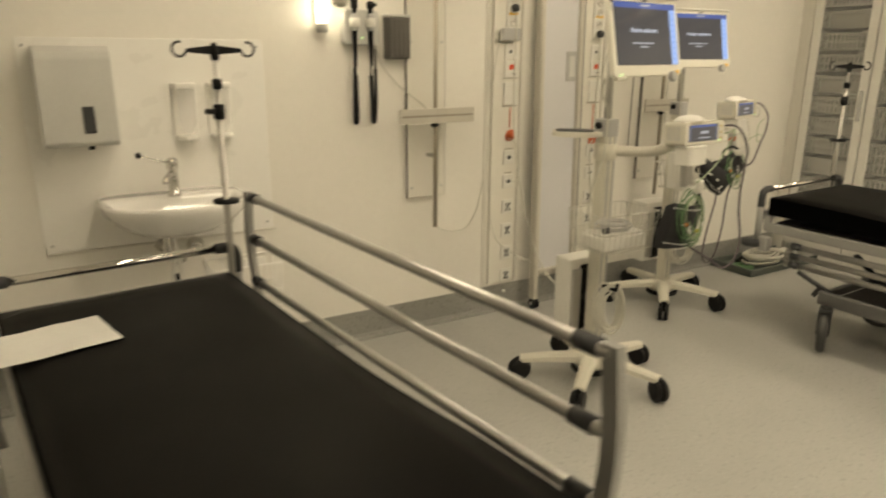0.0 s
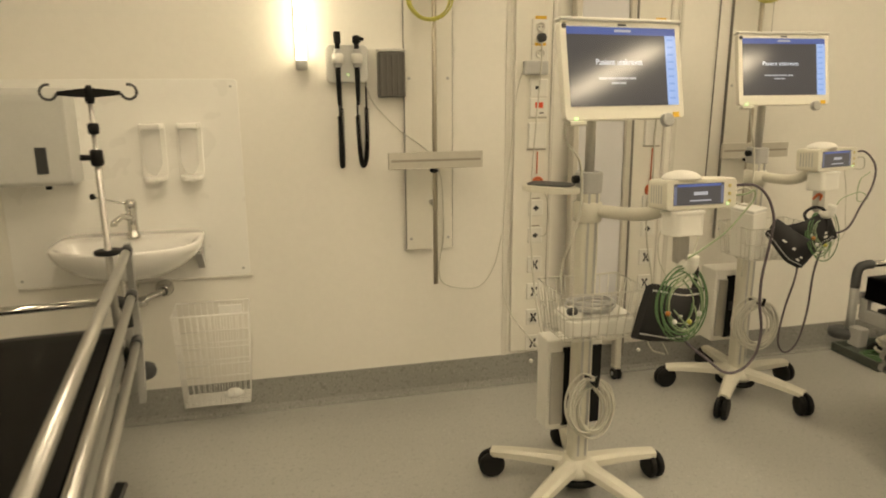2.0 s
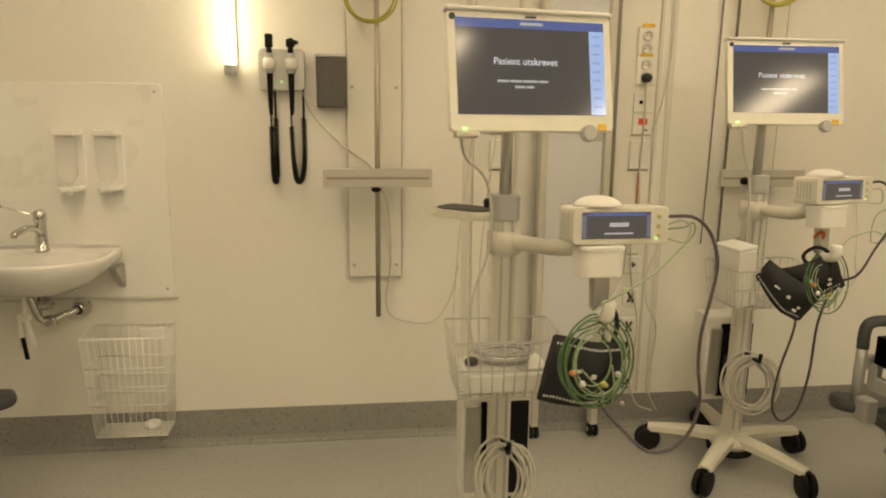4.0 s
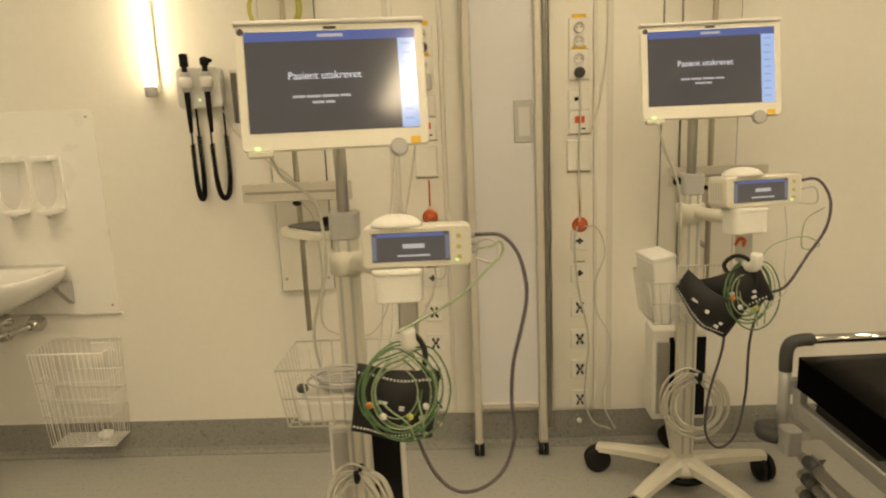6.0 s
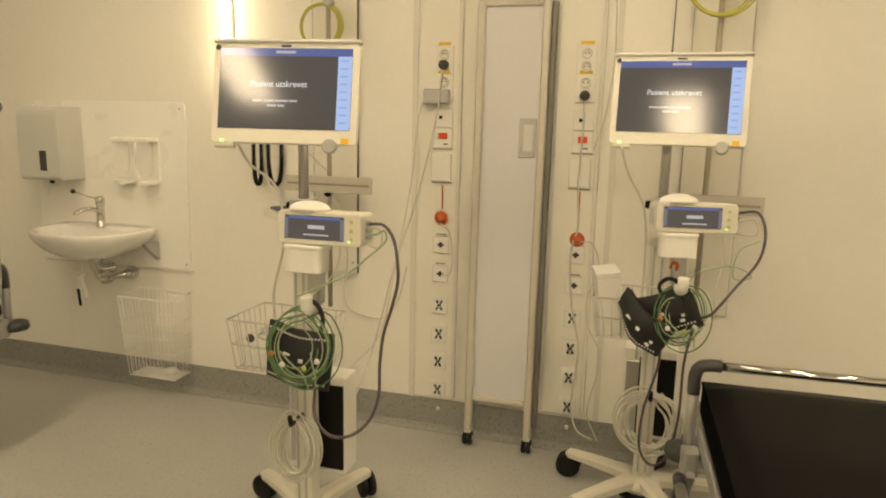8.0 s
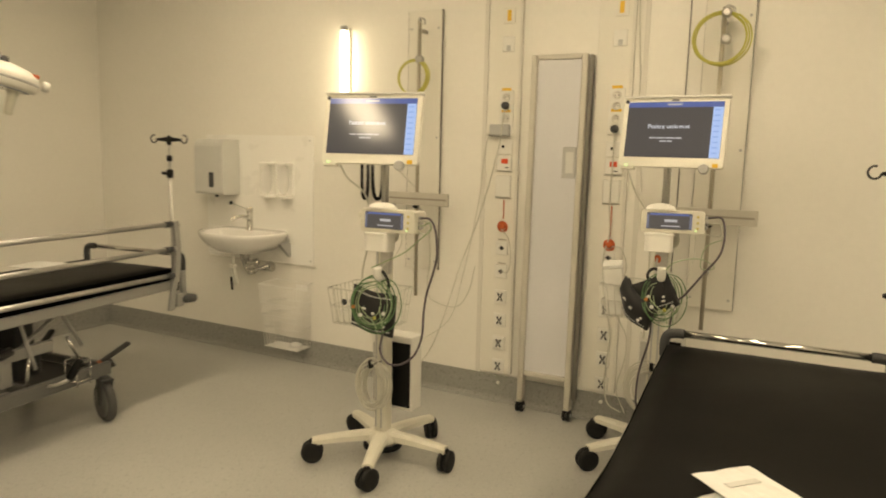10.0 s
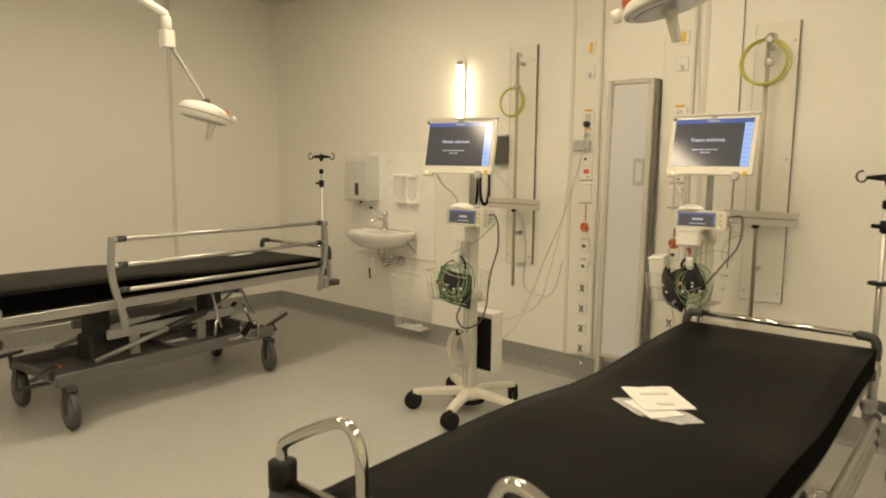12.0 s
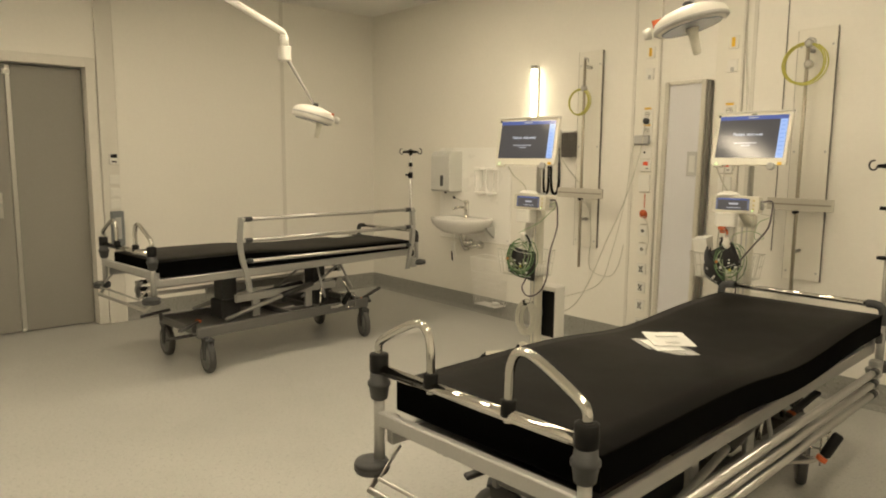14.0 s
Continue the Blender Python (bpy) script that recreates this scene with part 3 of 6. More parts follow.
    for j in range(ny):
        bm.faces.new((rows_top[j + 1][0], rows_low[j + 1][0], rows_low[j][0], rows_top[j][0]))
        bm.faces.new((rows_top[j][nx], rows_low[j][nx], rows_low[j + 1][nx], rows_top[j + 1][nx]))
    for i in range(nx):
        bm.faces.new((rows_top[0][i], rows_low[0][i], rows_low[0][i + 1], rows_top[0][i + 1]))
        bm.faces.new((rows_top[ny][i + 1], rows_low[ny][i + 1], rows_low[ny][i], rows_top[ny][i]))
    # flat faces (sides, underside) take the shaded copy of the cover
    for f in bm.faces:
        f.material_index = 0 if f.smooth else 1
    mt = part("mattress", bm, M_MATTRESS, bed, "black vinyl mattress, slightly bent")
    mt.data.materials.append(M_MATSIDE)
    bm = B()
    for s in (-1, 1):
        tube(bm, [(west - 0.001 if s < 0 else east + 0.001, FY + 0.06 + (HY - FY - 0.10) * k / 20, top - 0.014 + wave(FY + 0.06 + (HY - FY - 0.10) * k / 20)) for k in range(21)], 0.003, 6)
    part("piping", bm, M_MATSIDE, mt)
    # foot end: posts, cross bar, two push handles
    zt = top + 0.132
    for s in (-1, 1):
        post = part("foot_post", rod(B(), (s * PX, FY, zf - 0.12), (s * PX, FY, zt - 0.09), 0.017, 14), M_SILVER, bed, "grey tube post with plastic collars")
        part("collar", lathe(B(), [(0.019, -0.146), (0.026, -0.140), (0.031, -0.104), (0.035, -0.100), (0.035, -0.088), (0.029, -0.084), (0.027, -0.060)], 20, pose(s * PX, FY, zt)), M_GREYPL, post, "grey plastic collar")
        part("cap", lathe(B(), [(0.026, -0.060), (0.029, -0.056), (0.029, -0.004), (0.020, 0.0)], 20, pose(s * PX, FY, zt)), M_BLACK, post, "black rubber cap")
        part("bumper", lathe(B(), [(0.030, -0.022), (0.050, -0.018), (0.056, -0.006), (0.050, -0.001), (0.050, 0.002), (0.056, 0.006), (0.050, 0.018), (0.030, 0.022)], 20, pose(s * (PX + 0.012), FY - 0.02, zf - 0.13)), M_GREYPL, post, "round grey buffer wheel")
        handle = spline([(s * PX, FY, zt - 0.01), (s * PX, FY, zt + 0.022), (s * (PX - 0.020), FY, zt + 0.045), (s * (PX - 0.100), FY, zt + 0.090), (s * (PX - 0.170), FY, zt + 0.120), (s * (PX - 0.210), FY, zt + 0.112), (s * (PX - 0.229), FY, zt + 0.067), (s * (PX - 0.232), FY, zt - 0.01), (s * (PX - 0.232), FY, zt - 0.068)], 6)
        ph = part("push_handle", tube(B(), handle, 0.0125, 14), M_CHROME, bed, "bent chrome push handle")
        part("clamp", lathe(B(), [(0.019, -0.022), (0.021, -0.018), (0.021, 0.018), (0.017, 0.022)], 14, pose(s * (PX - 0.232), FY, zt - 0.030)), M_BLACK, ph)
    part("foot_bar", rod(B(), (-PX + 0.02, FY, zt - 0.050), (PX - 0.02, FY, zt - 0.050), 0.0165, 14), M_CHROME, bed, "polished chrome cross bar")
    bm = B()
    tube(bm, [(-0.30, FY + 0.02, zf - 0.05), (-0.30, FY - 0.06, zf - 0.13), (0.30, FY - 0.06, zf - 0.13), (0.30, FY + 0.02, zf - 0.05)], 0.006, 8)
    tube(bm, [(-0.36, FY - 0.01, zf - 0.15), (-0.36, FY - 0.05, zf - 0.19), (0.36, FY - 0.05, zf - 0.19), (0.36, FY - 0.01, zf - 0.15)], 0.011, 8)
    part("paper_bar", bm, M_STEEL, bed, "bent steel bars below the foot end")
    # head end: elbows and chrome rail
    zh = top + 0.068
    for s in (-1, 1):
        post = part("head_post", rod(B(), (s * PX, HY, zf - 0.15), (s * PX, HY, zh - 0.05), 0.017, 14), M_SILVER, bed, "grey tube post with a plastic elbow")
        part("elbow", tube(B(), spline([(s * PX, HY, zh - 0.09), (s * PX, HY, zh - 0.035), (s * (PX - 0.012), HY, zh - 0.008), (s * (PX - 0.04), HY, zh), (s * (PX - 0.07), HY, zh)], 5), 0.0185, 14), M_GREYPL, post, "grey plastic elbow")
        part("bumper", lathe(B(), [(0.030, -0.022), (0.052, -0.016), (0.056, 0.0), (0.052, 0.016), (0.030, 0.022)], 20, pose(s * (PX + 0.012), HY + 0.02, zf - 0.125)), M_GREYPL, post, "round grey buffer wheel")
        part("bracket", prism(B(), rounded(0.050, 0.060, 0.012, 3), zf - 0.16, zf - 0.085, pose(s * PX, HY - 0.045, 0), 0.004), M_SILVER, post, "grey socket for the drip pole")
    part("head_bar", rod(B(), (-PX + 0.065, HY, zh), (PX - 0.065, HY, zh), 0.0135, 14), M_CHROME, bed, "polished chrome head bar")
    for s, up in guards:
        side_rail(bed, s, -0.512 if up else -0.88, 1.05 if up else 0.93, up)
    if pole_at[1] > HY:
        part("pole_clamp", box(B(), pole_at[0] - 0.022, pole_at[0] + 0.022, HY - 0.02, pole_at[1] + 0.022, 0.585, 0.640, 0.006), M_GREYPL, bed, "dark clamp of the drip pole")
    if pole_top:
        iv_pole(bed, *pole_at, pole_top, pole_turn)
    return bed


BED_GROUP = "patient trolleys"
patient_trolley("black patient trolley with one raised side guard", pose(0.53, 0.965, 0, 0, 0, 5.6), 0.665, 0.733, 0.036, ((1, True), (-1, False)), 1.455, (0.345, 1.09), 0, (0.066, -0.095), (80, 76), -1.10, -0.345, 0.335, 0.0, BED_GROUP)
patient_trolley("black patient trolley with lowered side guards and drip pole", pose(3.955, 0.895, 0, 0, 0, 2.6), 0.600, 0.693, 0.048, ((1, False), (-1, False)), 1.385, (0.362, 1.165), -24, (-0.080, 0.05), (-60, 30), -1.17, -0.358, 0.380, 0.042, BED_GROUP)
PAPER1, PAPER2 = (0.20, 1.68, 0.7375), (3.952, 0.768, 0.7235)


# ---- monitor trolleys ----
def cable(pts, r, k=8, n=7):
    return tube(B(), spline(pts, k), r, n)


def coil(bm, c, r, loops, wob, thick, tilt=0.0, squash=1.0, seed=1):
    """Loose loops of cable hanging in a plane that faces the room."""
    rnd = random.Random(seed)
    pts = []
    cx, cy, cz = c
    for k in range(loops):
        rr = r * (1 + wob * (rnd.random() - 0.5))
        dx, dz, dy = wob * r * (rnd.random() - 0.5), -wob * r * 0.5 * rnd.random(), 0.012 * (rnd.random() - 0.5) + 0.004 * (k - loops / 2)
        for a in range(0, 360, 30):
            t = radians(a + 90)
            pts.append((cx + dx + rr * squash * math.cos(t), cy + dy + tilt * rr * math.sin(t), cz + dz + rr * math.sin(t)))
    return tube(bm, spline(pts, 3), thick, 6)


def heap(bm, c, rx, ry, loops, thick, rise, seed):
    """Loose loops of tubing lying on one another."""
    rnd = random.Random(seed)
    pts = []
    for k in range(loops):
        f, ox, oy = 0.72 + 0.4 * rnd.random(), 0.3 * rx * (rnd.random() - 0.5), 0.3 * ry * (rnd.random() - 0.5)
        for a in range(0, 360, 40):
            pts.append((c[0] + ox + f * rx * math.cos(radians(a)), c[1] + oy + f * ry * math.sin(radians(a)), c[2] + rise * k + 0.8 * rise * rnd.random()))
    return tube(bm, spline(pts, 3), thick, 6)


def wire_basket(parent, x0, x1, y0, y1, z0, z1, material, step=0.03):
    top, low = 0.0031, 0.0021
    e = 0.018
    rim = part("basket", tube(B(), [(x0, y0, z1), (x1, y0, z1), (x1, y1, z1), (x0, y1, z1)], top, 7, True), material, parent, "open wire basket")
    bm = B()
    tube(bm, [(x0 + e, y0 + e, z0), (x1 - e, y0 + e, z0), (x1 - e, y1 - e, z0), (x0 + e, y1 - e, z0)], low, 6, True)
    zm = (z0 + z1) / 2
    tube(bm, [(x0 + e / 2, y0 + e / 2, zm), (x1 - e / 2, y0 + e / 2, zm), (x1 - e / 2, y1 - e / 2, zm), (x0 + e / 2, y1 - e / 2, zm)], low, 6, True)
    nx = max(2, round((x1 - x0) / step))
    for i in range(nx + 1):
        f = i / nx
        a, b = x0 + (x1 - x0) * f, x0 + e + (x1 - x0 - 2 * e) * f
        tube(bm, [(a, y0, z1), (b, y0 + e, z0), (b, y1 - e, z0), (a, y1, z1)], low, 5)
    ny = max(2, round((y1 - y0) / step))
    for i in range(1, ny):
        f = i / ny
        a, b = y0 + (y1 - y0) * f, y0 + e + (y1 - y0 - 2 * e) * f
        tube(bm, [(x0, a, z1), (x0 + e, b, z0), (x1 - e, b, z0), (x1, a, z1)], low, 5)
    part("wire_mesh", bm, material, rim)


def display_unit(parent, at, w, h):
    """Flat patient monitor seen from the front (-y), its centre at the origin of at."""
    bm = B()
    prism(bm, rounded(w, h, 0.012, 3), -0.012, 0.012, pose(0, 0, 0, 90, 0, 0), 0.003)
    mon = part("monitor", bm, M_BEZEL, parent, "cream patient monitor with a dark lit screen", at)
    bm = B()
    prism(bm, rounded(w * 0.8, h * 0.75, 0.03, 3), -0.05, -0.012, pose(0, 0, 0, 90, 0, 0), 0.008)
    part("back_shell", bm, M_CREAM, mon)
    sw, sh, sz = w * 0.905, h * 0.80, 0.012
    y = -0.0128
    part("screen", box(B(), -sw / 2, sw / 2, y - 0.0006, y + 0.0008, sz - sh / 2, sz + sh / 2), M_SCREEN, mon, "dark grey lit screen")
    part("header_bar", box(B(), -sw / 2, sw / 2, y - 0.0012, y - 0.0007, sz + sh / 2 - sh * 0.095, sz + sh / 2), M_SCREENBAR, mon, "blue header bar")
    side = part("sidebar", box(B(), sw / 2 - sw * 0.105, sw / 2, y - 0.0016, y - 0.0013, sz - sh / 2, sz + sh / 2 - sh * 0.095), M_SCREENCOL, mon, "light blue button column")
    for k in range(9):
        zz = sz + sh / 2 - sh * (0.15 + 0.095 * k)
        part("button_caption", box(B(), sw / 2 - sw * 0.085, sw / 2 - sw * 0.03, y - 0.0020, y - 0.0017, zz - 0.003, zz + 0.003), M_SCREENCAP, side)
    front = pose(-0.018, y - 0.0012, sz + sh * 0.055, 90, 0, 0)
    letters("Pasient utskrevet", h * 0.084, M_SCREENTXT, mon, front)
    bm = B()
    zz = sz - sh * 0.15
    for k, (a, b) in enumerate(((-0.085, -0.055), (-0.052, -0.020), (-0.017, 0.022), (0.025, 0.050))):
        part("print_line", box(B(), a - 0.01, b - 0.01, y - 0.0014, y - 0.0010, zz - 0.003, zz + 0.003), M_SCREENDIM, mon)
    for a, b in ((-0.04, -0.012), (-0.009, 0.012)):
        part("print_line", box(B(), a - 0.01, b - 0.01, y - 0.0014, y - 0.0010, zz - 0.017, zz - 0.011), M_SCREENDIM, mon)
    box(bm, -0.03, 0.03, y - 0.0018, y - 0.0013, sz + sh / 2 - sh * 0.062, sz + sh / 2 - sh * 0.03)
    part("clock_line", bm, M_SCREENDIM, mon)
    part("badge", box(B(), -0.015, 0.015, -0.0135, -0.012, h / 2 - 0.013, h / 2 - 0.007), M_DARKMETAL, mon)
    knob = part("knob", lathe(B(), [(0.010, 0.0), (0.021, 0.002), (0.021, 0.018), (0.017, 0.022)], 20, pose(w / 2 - 0.075, -0.010, -h / 2 - 0.006, 90, 0, 0)), M_LIGHTGREY, mon, "round grey control knob")
    part("alarm_key", box(B(), w / 2 - 0.045, w / 2 - 0.022, -0.0145, -0.012, -h / 2 + 0.003, -h / 2 + 0.019), M_YELLOW, mon, "orange key")
    part("power_key", box(B(), -w / 2 + 0.03, -w / 2 + 0.042, -0.0145, -0.012, -h / 2 + 0.002, -h / 2 + 0.010), M_LED, mon, "green lit power key")
    part("lamp_cap", lathe(B(), [(0.004, 0), (0.008, 0.001), (0.008, 0.004)], 14, pose(-w / 2 + 0.014, -0.0115, h / 2 - 0.016, 90, 0, 0)), M_DARKMETAL, mon)
    part("top_rail", box(B(), -w / 2 - 0.002, w / 2 + 0.002, -0.022, 0.012, h / 2 - 0.001, h / 2 + 0.009, 0.003), M_WHITE, mon)
    bm = B()
    box(bm, -w / 2 + 0.012, -w / 2 + 0.072, -0.016, 0.010, -h / 2 - 0.014, -h / 2, 0.003)
    part("port_strip", bm, M_CREAM, mon)
    return mon


def module_unit(parent, at):
    """Small docked monitor with its grip dome and hook holder, facing -y."""
    w, h = 0.243, 0.090
    mod = part("module", prism(B(), rounded(w, h, 0.012, 3), -0.070, 0.03, pose(0, 0, 0, 90, 0, 0), 0.004), M_CREAM, parent, "small cream docked monitor with a lit display", at)
    part("display", box(B(), -0.098, 0.074, -0.0318, -0.030, -0.031, 0.033), M_SCREEN, mod, "small lit display")
    part("display_bar", box(B(), -0.086, 0.062, -0.0325, -0.0319, 0.024, 0.031), M_SCREENBAR, mod)
    for a in (-0.098, 0.064):
        part("display_key", box(B(), a, a + 0.010, -0.0325, -0.0319, -0.028, 0.026), M_MODKEY, mod)
    bm = B()
    box(bm, -0.030, 0.018, -0.0325, -0.0319, -0.002, 0.008)
    box(bm, -0.042, 0.030, -0.0325, -0.0319, -0.020, -0.016)
    part("display_text", bm, M_SCREENDIM, mod)
    bm = B()
    for k, z in enumerate((0.022, -0.002, -0.024)):
        box(bm, 0.090, 0.100, -0.0325, -0.030, z - 0.005, z + 0.005, 0.001)
    part("keypad", bm, M_KEY, mod, "pale yellow keys")
    dome = []
    for k in range(9):
        t = k / 8 * math.pi / 2
        dome.append((0.056 * math.cos(t) + 0.002, 0.026 * math.sin(t)))
    part("grip_dome", lathe(B(), dome, 20, pose(-0.045, 0.012, h / 2)), M_WHITE, mod, "white rounded grip")
    part("dock", box(B(), -0.09, 0.07, 0.0705, 0.09, -0.04, 0.04, 0.005), M_LIGHTGREY, mod)
    bm = B()
    for k in range(5):
        box(bm, -w / 2 - 0.0006, -w / 2 + 0.001, -0.006 + 0.013 * k, -0.001 + 0.013 * k, -0.026, 0.028)
    part("side_vents", bm, M_LIGHTGREY, mod, "vent slots in the side")
    bm = B()
    for z in (0.018, 0.0, -0.018):
        lathe(bm, [(0.008, 0.0), (0.008, 0.010), (0.005, 0.016)], 10, pose(w / 2, 0.012, z, 0, 90, 0))
    part("side_plugs", bm, M_LIGHTGREY, mod, "round plugs in the side")
    part("status_lamp", box(B(), 0.086, 0.092, -0.0325, -0.030, -0.034, -0.028), M_LED, mod)
    bl = part("hook_block", prism(B(), rounded(0.108, 0.085, 0.02, 3), -h / 2 - 0.078, -h / 2 - 0.002, pose(-0.045, 0.0, 0), 0.004), M_WHITE, mod, "white holder block")
    part("block_rim", prism(B(), rounded(0.116, 0.092, 0.022, 3), -h / 2 - 0.014, -h / 2 - 0.004, pose(-0.045, 0.0, 0), 0.002), M_WHITE, bl)
    part("stem", box(B(), -0.050, -0.006, 0.012, 0.042, -h / 2 - 0.17, -h / 2 - 0.078, 0.004), M_ALU, mod)
    part("cable_hook", tube(B(), spline([(-0.028, 0.03, -h / 2 - 0.165), (-0.028, 0.005, -h / 2 - 0.180), (-0.028, -0.030, -h / 2 - 0.175), (-0.028, -0.038, -h / 2 - 0.138)], 4), 0.017, 10), M_WHITE, mod, "white cable hook")
    return mod


def star_base(parent, offset, reach=0.325):
    part("hub", lathe(B(), [(0.03, 0.075), (0.075, 0.080), (0.085, 0.10), (0.07, 0.125), (0.045, 0.14)], 20), M_CREAM, parent, "cream five-legged base hub")
    part("weight", lathe(B(), [(0.05, 0.055), (0.09, 0.058), (0.09, 0.076), (0.05, 0.079)], 20), M_BLACK, parent)
    for k in range(5):
        m = pose(0, 0, 0, 0, 0, offset + 72 * k)
        bm = B()
        prev = None
        for f in range(7):
            t = f / 6
            x = 0.05 + (reach - 0.05) * t
            w, z, hh = 0.034 - 0.010 * t, 0.118 - 0.016 * t ** 2, 0.020 - 0.006 * t
            ring = [bm.verts.new(m @ V(x, a * w, z + b * hh)) for a, b in ((-1, -1), (1, -1), (1, 0.4), (0.55, 1), (-0.55, 1), (-1, 0.4))]
            if prev:
                for j in range(6):
                    bm.faces.new((prev[j], prev[(j + 1) % 6], ring[(j + 1) % 6], ring[j]))
            else:
                bm.faces.new(list(reversed(ring)))
            prev = ring
        bm.faces.new(prev)
        leg = part("leg", bm, M_CREAM, parent)
        tip = m @ V(reach, 0, 0)
        wm = Matrix.Translation(V(tip.x, tip.y, 0.05)) @ pose(0, 0, 0, 0, 0, 40 * k + offset) @ pose(0, 0, 0, 0, 90, 0)
        cst = part("caster", lathe(B(), [(0.012, 0.045), (0.016, 0.05), (0.016, 0.09), (0.012, 0.10)], 10, pose(tip.x, tip.y, 0.008)), M_BLACK, parent, "black twin-wheel caster")
        for s in (-1, 1):
            part("wheel", lathe(B(), [(0.030, s * 0.016 - 0.011), (0.046, s * 0.016 - 0.010), (0.050, s * 0.016 - 0.005), (0.050, s * 0.016 + 0.005), (0.046, s * 0.016 + 0.010), (0.030, s * 0.016 + 0.011)], 20, wm), M_RUBBER, cst)


def monitor_trolley(label, x, y, leg_turn, mon, mon_yaw, mon_w, mon_h, mod, mod_yaw, basket, box_at, box_size, tray_dir, coil_at, coil_r, coil_w):
    """mon, mod, basket, box_at and coil_at are offsets from the column's foot."""
    tr = thing("monitor_trolley", label, "monitor trolley", pose(x, y, 0), "monitor trolleys")
    star_base(tr, leg_turn)
    bm = B()
    prism(bm, rounded(0.062, 0.075, 0.018, 4), 0.13, 1.13, None)
    part("column", bm, M_CREAM, tr, "cream extruded column")
    bm = B()
    for s in (-1, 1):
        box(bm, s * 0.014 - 0.004, s * 0.014 + 0.004, -0.040, -0.0376, 0.16, 1.12)
    part("column_groove", bm, M_LIGHTGREY, tr)
    cap = part("column_cap", prism(B(), rounded(0.075, 0.085, 0.02, 4), 1.12, 1.19, None, 0.004), M_LIGHTGREY, tr, "grey clamp block")
    part("clamp_knob", lathe(B(), [(0.008, 0), (0.014, 0.003), (0.014, 0.02), (0.009, 0.025)], 12, pose(-0.035, 0.0, 1.165, 0, -90, 0)), M_BLACK, cap)
    # utility plate
    d = Vector((*(tray_dir or (1, 0)), 0)).normalized()
    ang = math.degrees(math.atan2(d.y, d.x))
    if tray_dir:
        part("side_plate", prism(B(), rounded(0.21, 0.15, 0.05, 5), 1.118, 1.138, pose(d.x * 0.12, d.y * 0.12, 0, 0, 0, ang), 0.006), M_CREAM, tr, "cream side plate")
        part("side_plate_mat", prism(B(), rounded(0.16, 0.10, 0.03, 5), 1.1385, 1.142, pose(d.x * 0.13, d.y * 0.13, 0, 0, 0, ang)), M_GREYPL, tr)
    # pole to the screen
    top = mon[2]
    part("screen_pole", tube(B(), [(0, 0, 1.15), (0, 0, top - 0.05)], 0.0165, 14), M_STEEL, tr, "steel pole")
    bm = B()
    rod(bm, (0, 0, top - 0.05), (mon[0] * 0.8, mon[1] + 0.05, top - 0.02), 0.016)
    box(bm, mon[0] - 0.05, mon[0] + 0.05, mon[1] + 0.04, mon[1] + 0.065, top - 0.07, top + 0.05, 0.005)
    part("screen_arm", bm, M_DARKMETAL, tr)
    display_unit(tr, pose(mon[0], mon[1], mon[2], -11, 0, mon_yaw), mon_w, mon_h)
    # arm and docked module
    bm = B()
    md = V(mod[0], mod[1], 0)
    mid = md * 0.5 + V(0.03, 0, 0)
    tube(bm, spline([(0, 0, 1.06), (mid.x, mid.y, 1.065), (md.x * 0.93, md.y * 0.86, mod[2] - 0.02)], 5), 0.022, 12)
    lathe(bm, [(0.04, 1.02), (0.048, 1.025), (0.048, 1.085), (0.04, 1.09)], 18)
    part("module_arm", bm, M_CREAM, tr, "cream swivel arm")
    module_unit(tr, pose(mod[0], mod[1], mod[2], -4, 0, mod_yaw))
    wire_basket(tr, *basket, M_BASKETWIRE, 0.032)
    # power box, open at the front
    bx, by, bz0, bz1 = box_at
    bw, bd = box_size
    cpu = part("power_box", box(B(), bx - bw / 2, bx + bw / 2, by - bd / 2 + 0.012, by + bd / 2, bz0, bz1, 0.006, 2), M_WHITE, tr, "white power box with a black open front")
    part("front_recess", box(B(), bx - bw / 2 + 0.060, bx + bw / 2 - 0.006, by - bd / 2 + 0.004, by - bd / 2 + 0.0115, bz0 + 0.02, bz1 - 0.03), M_BLACK, cpu)
    part("heat_sink", box(B(), bx - bw / 2 + 0.012, bx - bw / 2 + 0.060, by - bd / 2 - 0.002, by - bd / 2 + 0.0115, bz0 + 0.03, bz1 - 0.045, 0.002), M_ALU, cpu, "bare aluminium strip")
    bm = B()
    box(bm, -0.02, 0.02, 0.02, by + bd / 2 - 0.02, (bz0 + bz1) / 2 - 0.02, (bz0 + bz1) / 2 + 0.02, 0.003)
    part("box_bracket", bm, M_DARKMETAL, tr)
    # coiled mains lead hung on the column
    cx, cy, cz = coil_at
    part("cable_cleat", tube(B(), [(cx, -0.03, cz + coil_r * 0.9), (cx, cy - 0.03, cz + coil_r * 0.9), (cx, cy - 0.035, cz + coil_r * 0.9 + 0.03)], 0.008, 8), M_BLACK, tr)
    part("mains_lead", coil(B(), (cx, cy, cz), coil_r, 10, 0.45, 0.0042, 0.1, coil_w, 3), M_WCABLE, tr, "coiled pale mains lead")
    return tr


